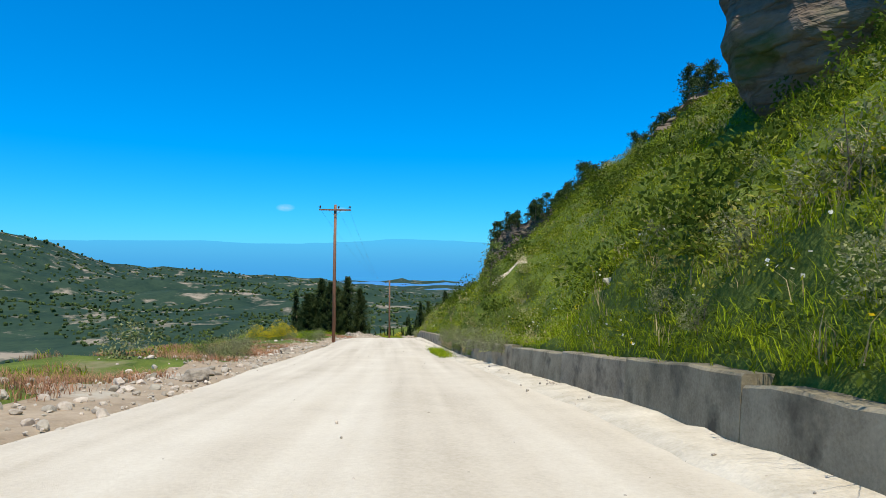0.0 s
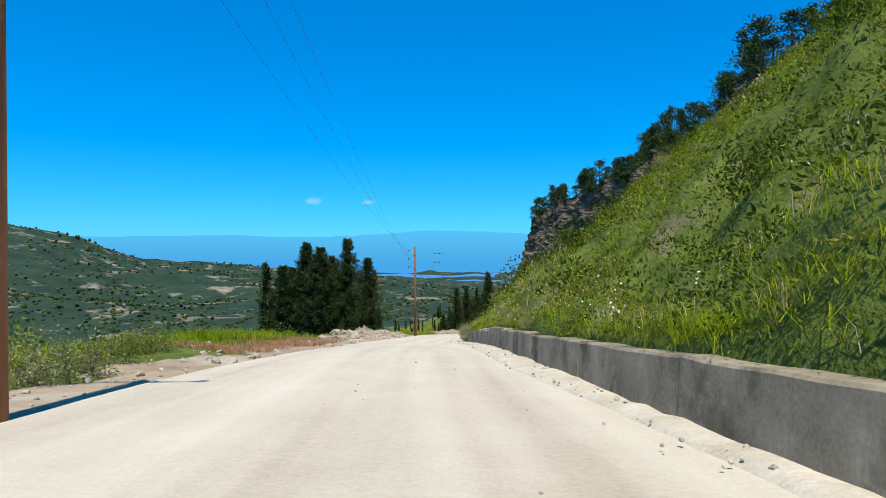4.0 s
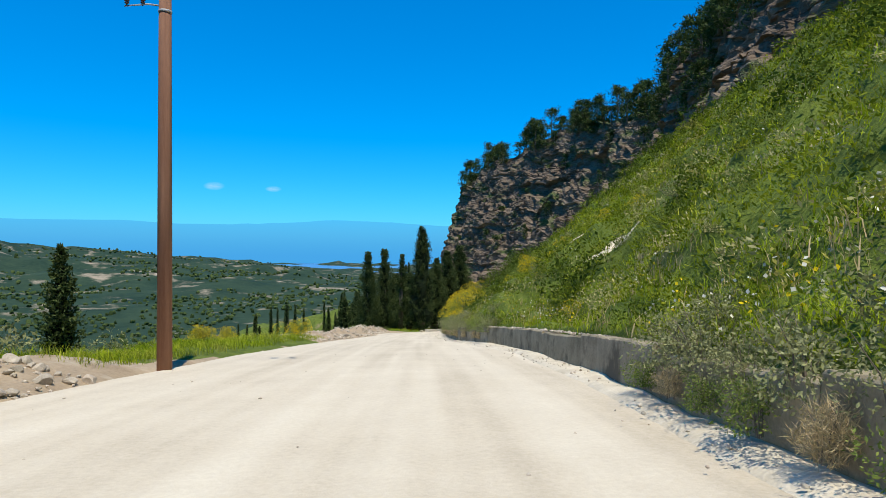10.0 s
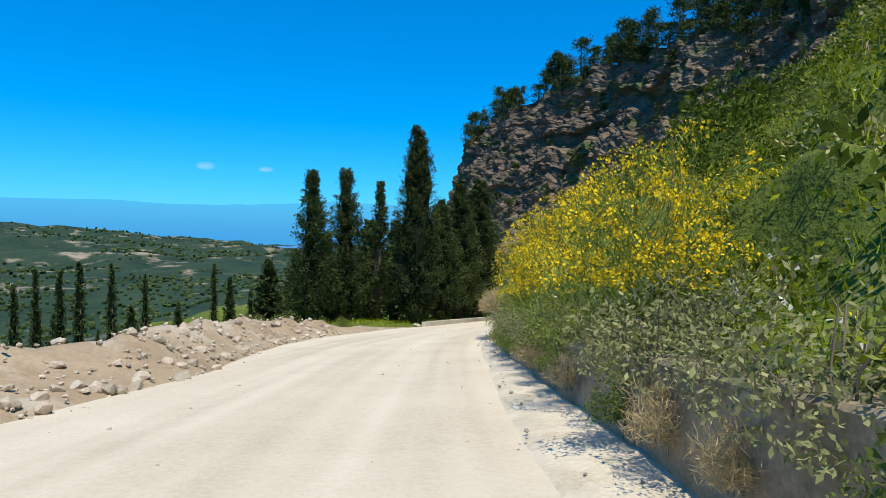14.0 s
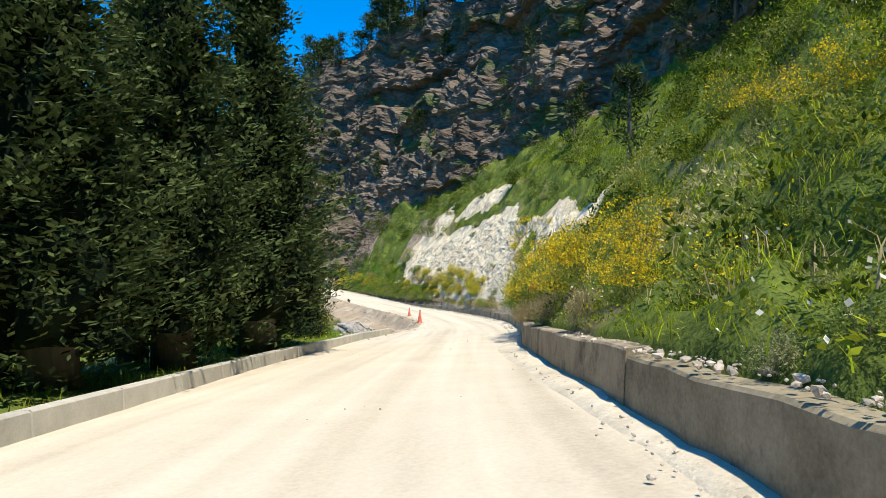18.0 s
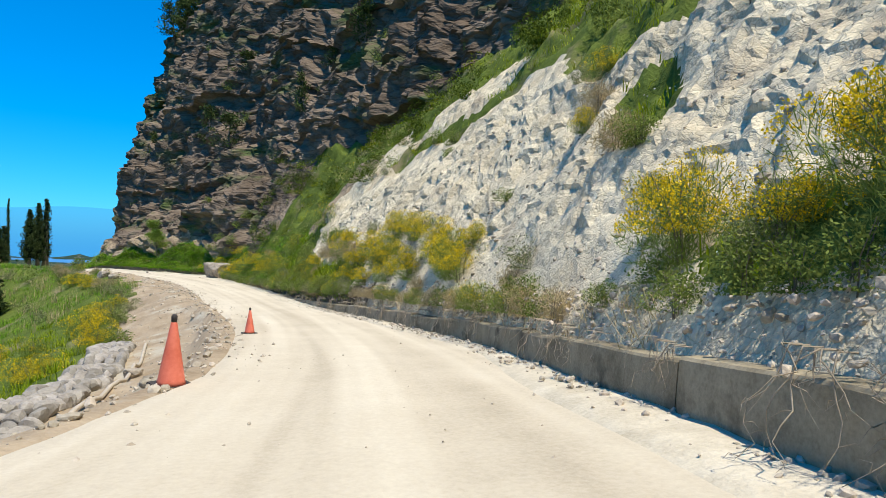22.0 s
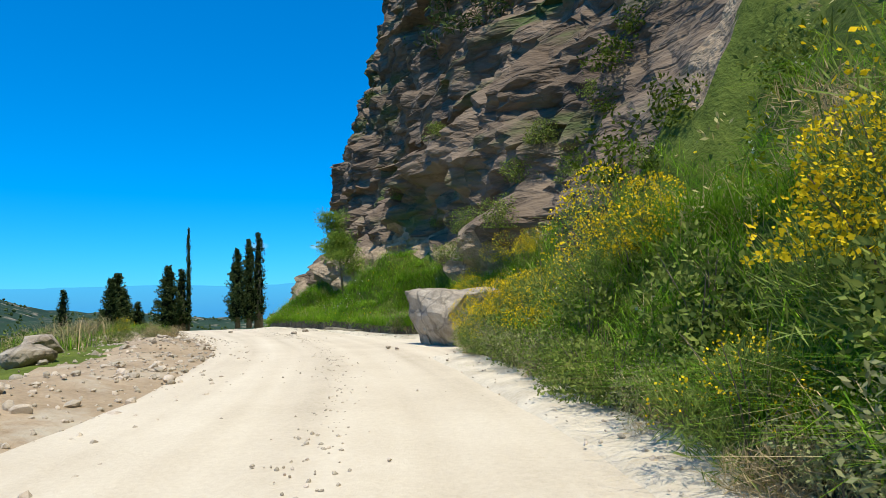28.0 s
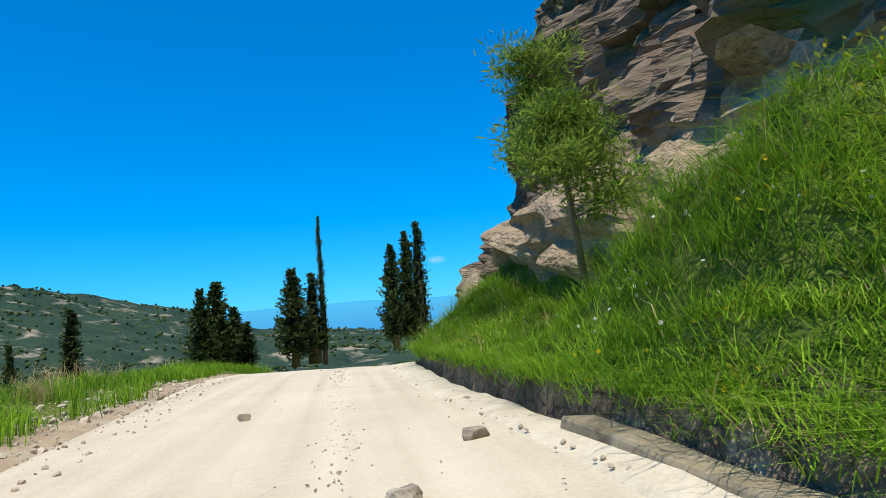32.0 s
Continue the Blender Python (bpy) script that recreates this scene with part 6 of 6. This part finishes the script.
def build_roots():
    kinds = [make_roots(q) for q in (401, 402, 403)]
    spots = [(213.4 + 2.15 * q + rng.uniform(-0.6, 0.6), rng.uniform(0.7, 1.2)) for q in range(20)]
    for q, (y, s) in enumerate(spots):
        m = pose(float(xc(y) + right_edge(y)) - 0.02, y, float(zc(y) + ST_top(np.array(y))) - 0.05, 0, 0, rng.uniform(-25, 25))
        ob = kinds[q] if q < 3 else copy_thing(kinds[q % 3], m)
        ob.matrix_basis = m
        ob.scale = (s, s, s)


build_roots()


# ---- poles, cones, sign ----
def insulator(parent, x, y, z, s=1.0):
    bm = bmesh.new()
    tube(bm, [(x, y, z), (x, y, z + 0.07 * s)], [0.015 * s, 0.015 * s], 8)
    for k, rad in ((0.06, 0.055), (0.11, 0.065), (0.16, 0.05)):
        tube(bm, [(x, y, z + k * s), (x, y, z + (k + 0.02) * s), (x, y, z + (k + 0.05) * s)], [rad * s * 0.6, rad * s, rad * s * 0.45], 10)
    return part("insulator", bm, M_CERAMIC, parent, "dark glazed insulator")


def build_poles():
    a = tagged(new("utility_pole"), "brown wooden power pole with a crossarm and three insulators", "utility pole")
    bm = bmesh.new()
    tube(bm, [(0, 0, -0.6), (0, 0, 5), (0, 0, 10.4)], [0.14, 0.125, 0.10], 12)
    part("pole", bm, M_POLE, a)
    bm = bmesh.new()
    block(bm, -1.2, 1.2, -0.19, -0.09, 9.94, 10.05, 0.01)
    part("crossarm", bm, M_POLE, a)
    for sx in (-1, 1):
        bm = bmesh.new()
        tube(bm, [(0, -0.14, 9.52), (sx * 0.45, -0.14, 9.96)], [0.015, 0.015], 6)
        part("brace", bm, M_STEEL, a)
    for x in (-1.12, 0.28, 1.12):
        insulator(a, x, -0.14, 10.05, 1.25)
    a.matrix_basis = pose(-8.25, 46.3, -5.3, 0, 0.2, 3)
    b = tagged(new("utility_pole"), "brown wooden power pole with side brackets and insulators", "utility pole")
    bm = bmesh.new()
    tube(bm, [(0, 0, -0.6), (0, 0, 5), (0, 0, 10.35)], [0.17, 0.15, 0.125], 12)
    part("pole", bm, M_POLE, b)
    for z in (9.95, 8.95, 7.95):
        bm = bmesh.new()
        tube(bm, [(0, 0, z), (-0.35, -0.1, z), (-0.8, -0.25, z - 0.12)], [0.02, 0.02, 0.015], 6)
        part("bracket", bm, M_STEEL, b)
        insulator(b, -0.45, -0.13, z - 0.06, 1.0)
        insulator(b, -0.75, -0.24, z - 0.12, 1.0)
    for z in (9.4, 7.8):
        bm = bmesh.new()
        tube(bm, [(0, 0, z), (0, 0, z + 0.05)], [0.15, 0.15], 12)
        part("band", bm, M_STEEL, b)
    for z in (9.55, 8.5):
        bm = bmesh.new()
        tube(bm, [(0, 0, z + 0.1), (2.9, -0.1, z), (3.6, -0.1, z)], [0.006, 0.006, 0.006], 5)
        part("stay", bm, M_WIRE, b)
        for x in (2.45, 3.0):
            bm = bmesh.new()
            tube(bm, [(x - 0.14, -0.09, z + 0.01), (x - 0.07, -0.09, z + 0.01), (x + 0.07, -0.09, z + 0.01), (x + 0.14, -0.09, z)], [0.02, 0.065, 0.065, 0.02], 8)
            part("strain_insulator", bm, M_CERAMIC, b)
    b.matrix_basis = pose(-9.85, 114.5, -13.75, 0, -0.3, 0)
    c = tagged(new("utility_pole"), "distant wooden power pole among the trees", "utility pole")
    bm = bmesh.new()
    tube(bm, [(0, 0, -0.6), (0, 0, 9)], [0.15, 0.11], 10)
    part("pole", bm, M_POLE, c)
    c.matrix_basis = pose(-34, 150, -30)
    for dx, dz in ((-1.12, 0), (0.28, 0), (1.12, 0)):
        bm = bmesh.new()
        p0, p1 = Vector((-8.3 + dx, 45.8, 4.97)), Vector((-10.5, 114.4, -3.9 - (dx + 1.1) * 0.45))
        pts = [p0.lerp(p1, t) - Vector((0, 0, 1.1 * 4 * t * (1 - t))) for t in np.linspace(0, 1, 17)]
        tube(bm, pts, [0.005] * 17, 4)
        w = tagged(new("power_line"), "thin sagging power line between the poles", "cable", "power lines")
        part("wire", bm, M_WIRE, w)


build_poles()


def traffic_cone(x, y, z, s, lean, label):
    ob = tagged(new("traffic_cone"), label, "traffic cone", "cones along the broken edge")
    bm = bmesh.new()
    block(bm, -0.2, 0.2, -0.2, 0.2, 0, 0.035, 0.012)
    part("base", bm, M_RUBBER, ob)
    bm = bmesh.new()
    tube(bm, [(0, 0, 0.03), (0, 0, 0.08), (0, 0, 0.4), (0, 0, 0.72), (0, 0, 0.735)], [0.165, 0.145, 0.09, 0.035, 0.028], 20)
    part("cone", bm, M_CONE, ob)
    bm = bmesh.new()
    tube(bm, [(0, 0, 0.73), (0, 0, 0.80), (0, 0, 0.82)], [0.03, 0.034, 0.02], 10)
    part("tip", bm, M_RUBBER, ob, "dark cap")
    ob.matrix_basis = pose(x, y, z, lean, 0, 20)
    ob.scale = (s, s, s)


traffic_cone(25.85, 232.6, float(zc(232.6)) + 0.02, 1.0, 0, "faded red traffic cone standing on the dusty road edge")
traffic_cone(23.16, 222.9, float(zc(222.9)) - 0.02, 1.35, 3, "faded red traffic cone standing on the loose dirt")


def warning_sign():
    ob = tagged(new("warning_sign"), "orange triangular roadworks sign tilted among the bushes", "sign")
    bm = bmesh.new()
    v = [bm.verts.new((0.5 * math.cos(a), 0, 0.5 * math.sin(a))) for a in (math.pi / 2, math.pi * 7 / 6, math.pi * 11 / 6)]
    f = bm.faces.new(v)
    r = bmesh.ops.extrude_face_region(bm, geom=[f])
    for q in r["geom"]:
        if isinstance(q, bmesh.types.BMVert):
            q.co.y += 0.02
    bmesh.ops.recalc_face_normals(bm, faces=bm.faces)
    part("plate", bm, M_ORANGE, ob)
    bm = bmesh.new()
    block(bm, -0.09, 0.07, -0.012, -0.004, -0.16, 0.10, 0.0)
    block(bm, -0.02, 0.13, -0.012, -0.004, -0.19, -0.10, 0.0)
    part("symbol", bm, M_RUBBER, ob, "black symbol")
    bm = bmesh.new()
    tube(bm, [(0, 0.03, 0.3), (0, 0.05, -1.6)], [0.02, 0.02], 8)
    part("post", bm, M_STEEL, ob)
    ob.matrix_basis = pose(16.9, 195.3, -23.2, 8, 14, -28)
    ob.scale = (0.75, 0.75, 0.75)


warning_sign()
for proto in SHRUBS + GREYS + BROOMS + SPARSE + DRY:
    if proto.name not in PLACED:
        on_slope([proto], rng.uniform(160, 180), 1.5, 1.0)
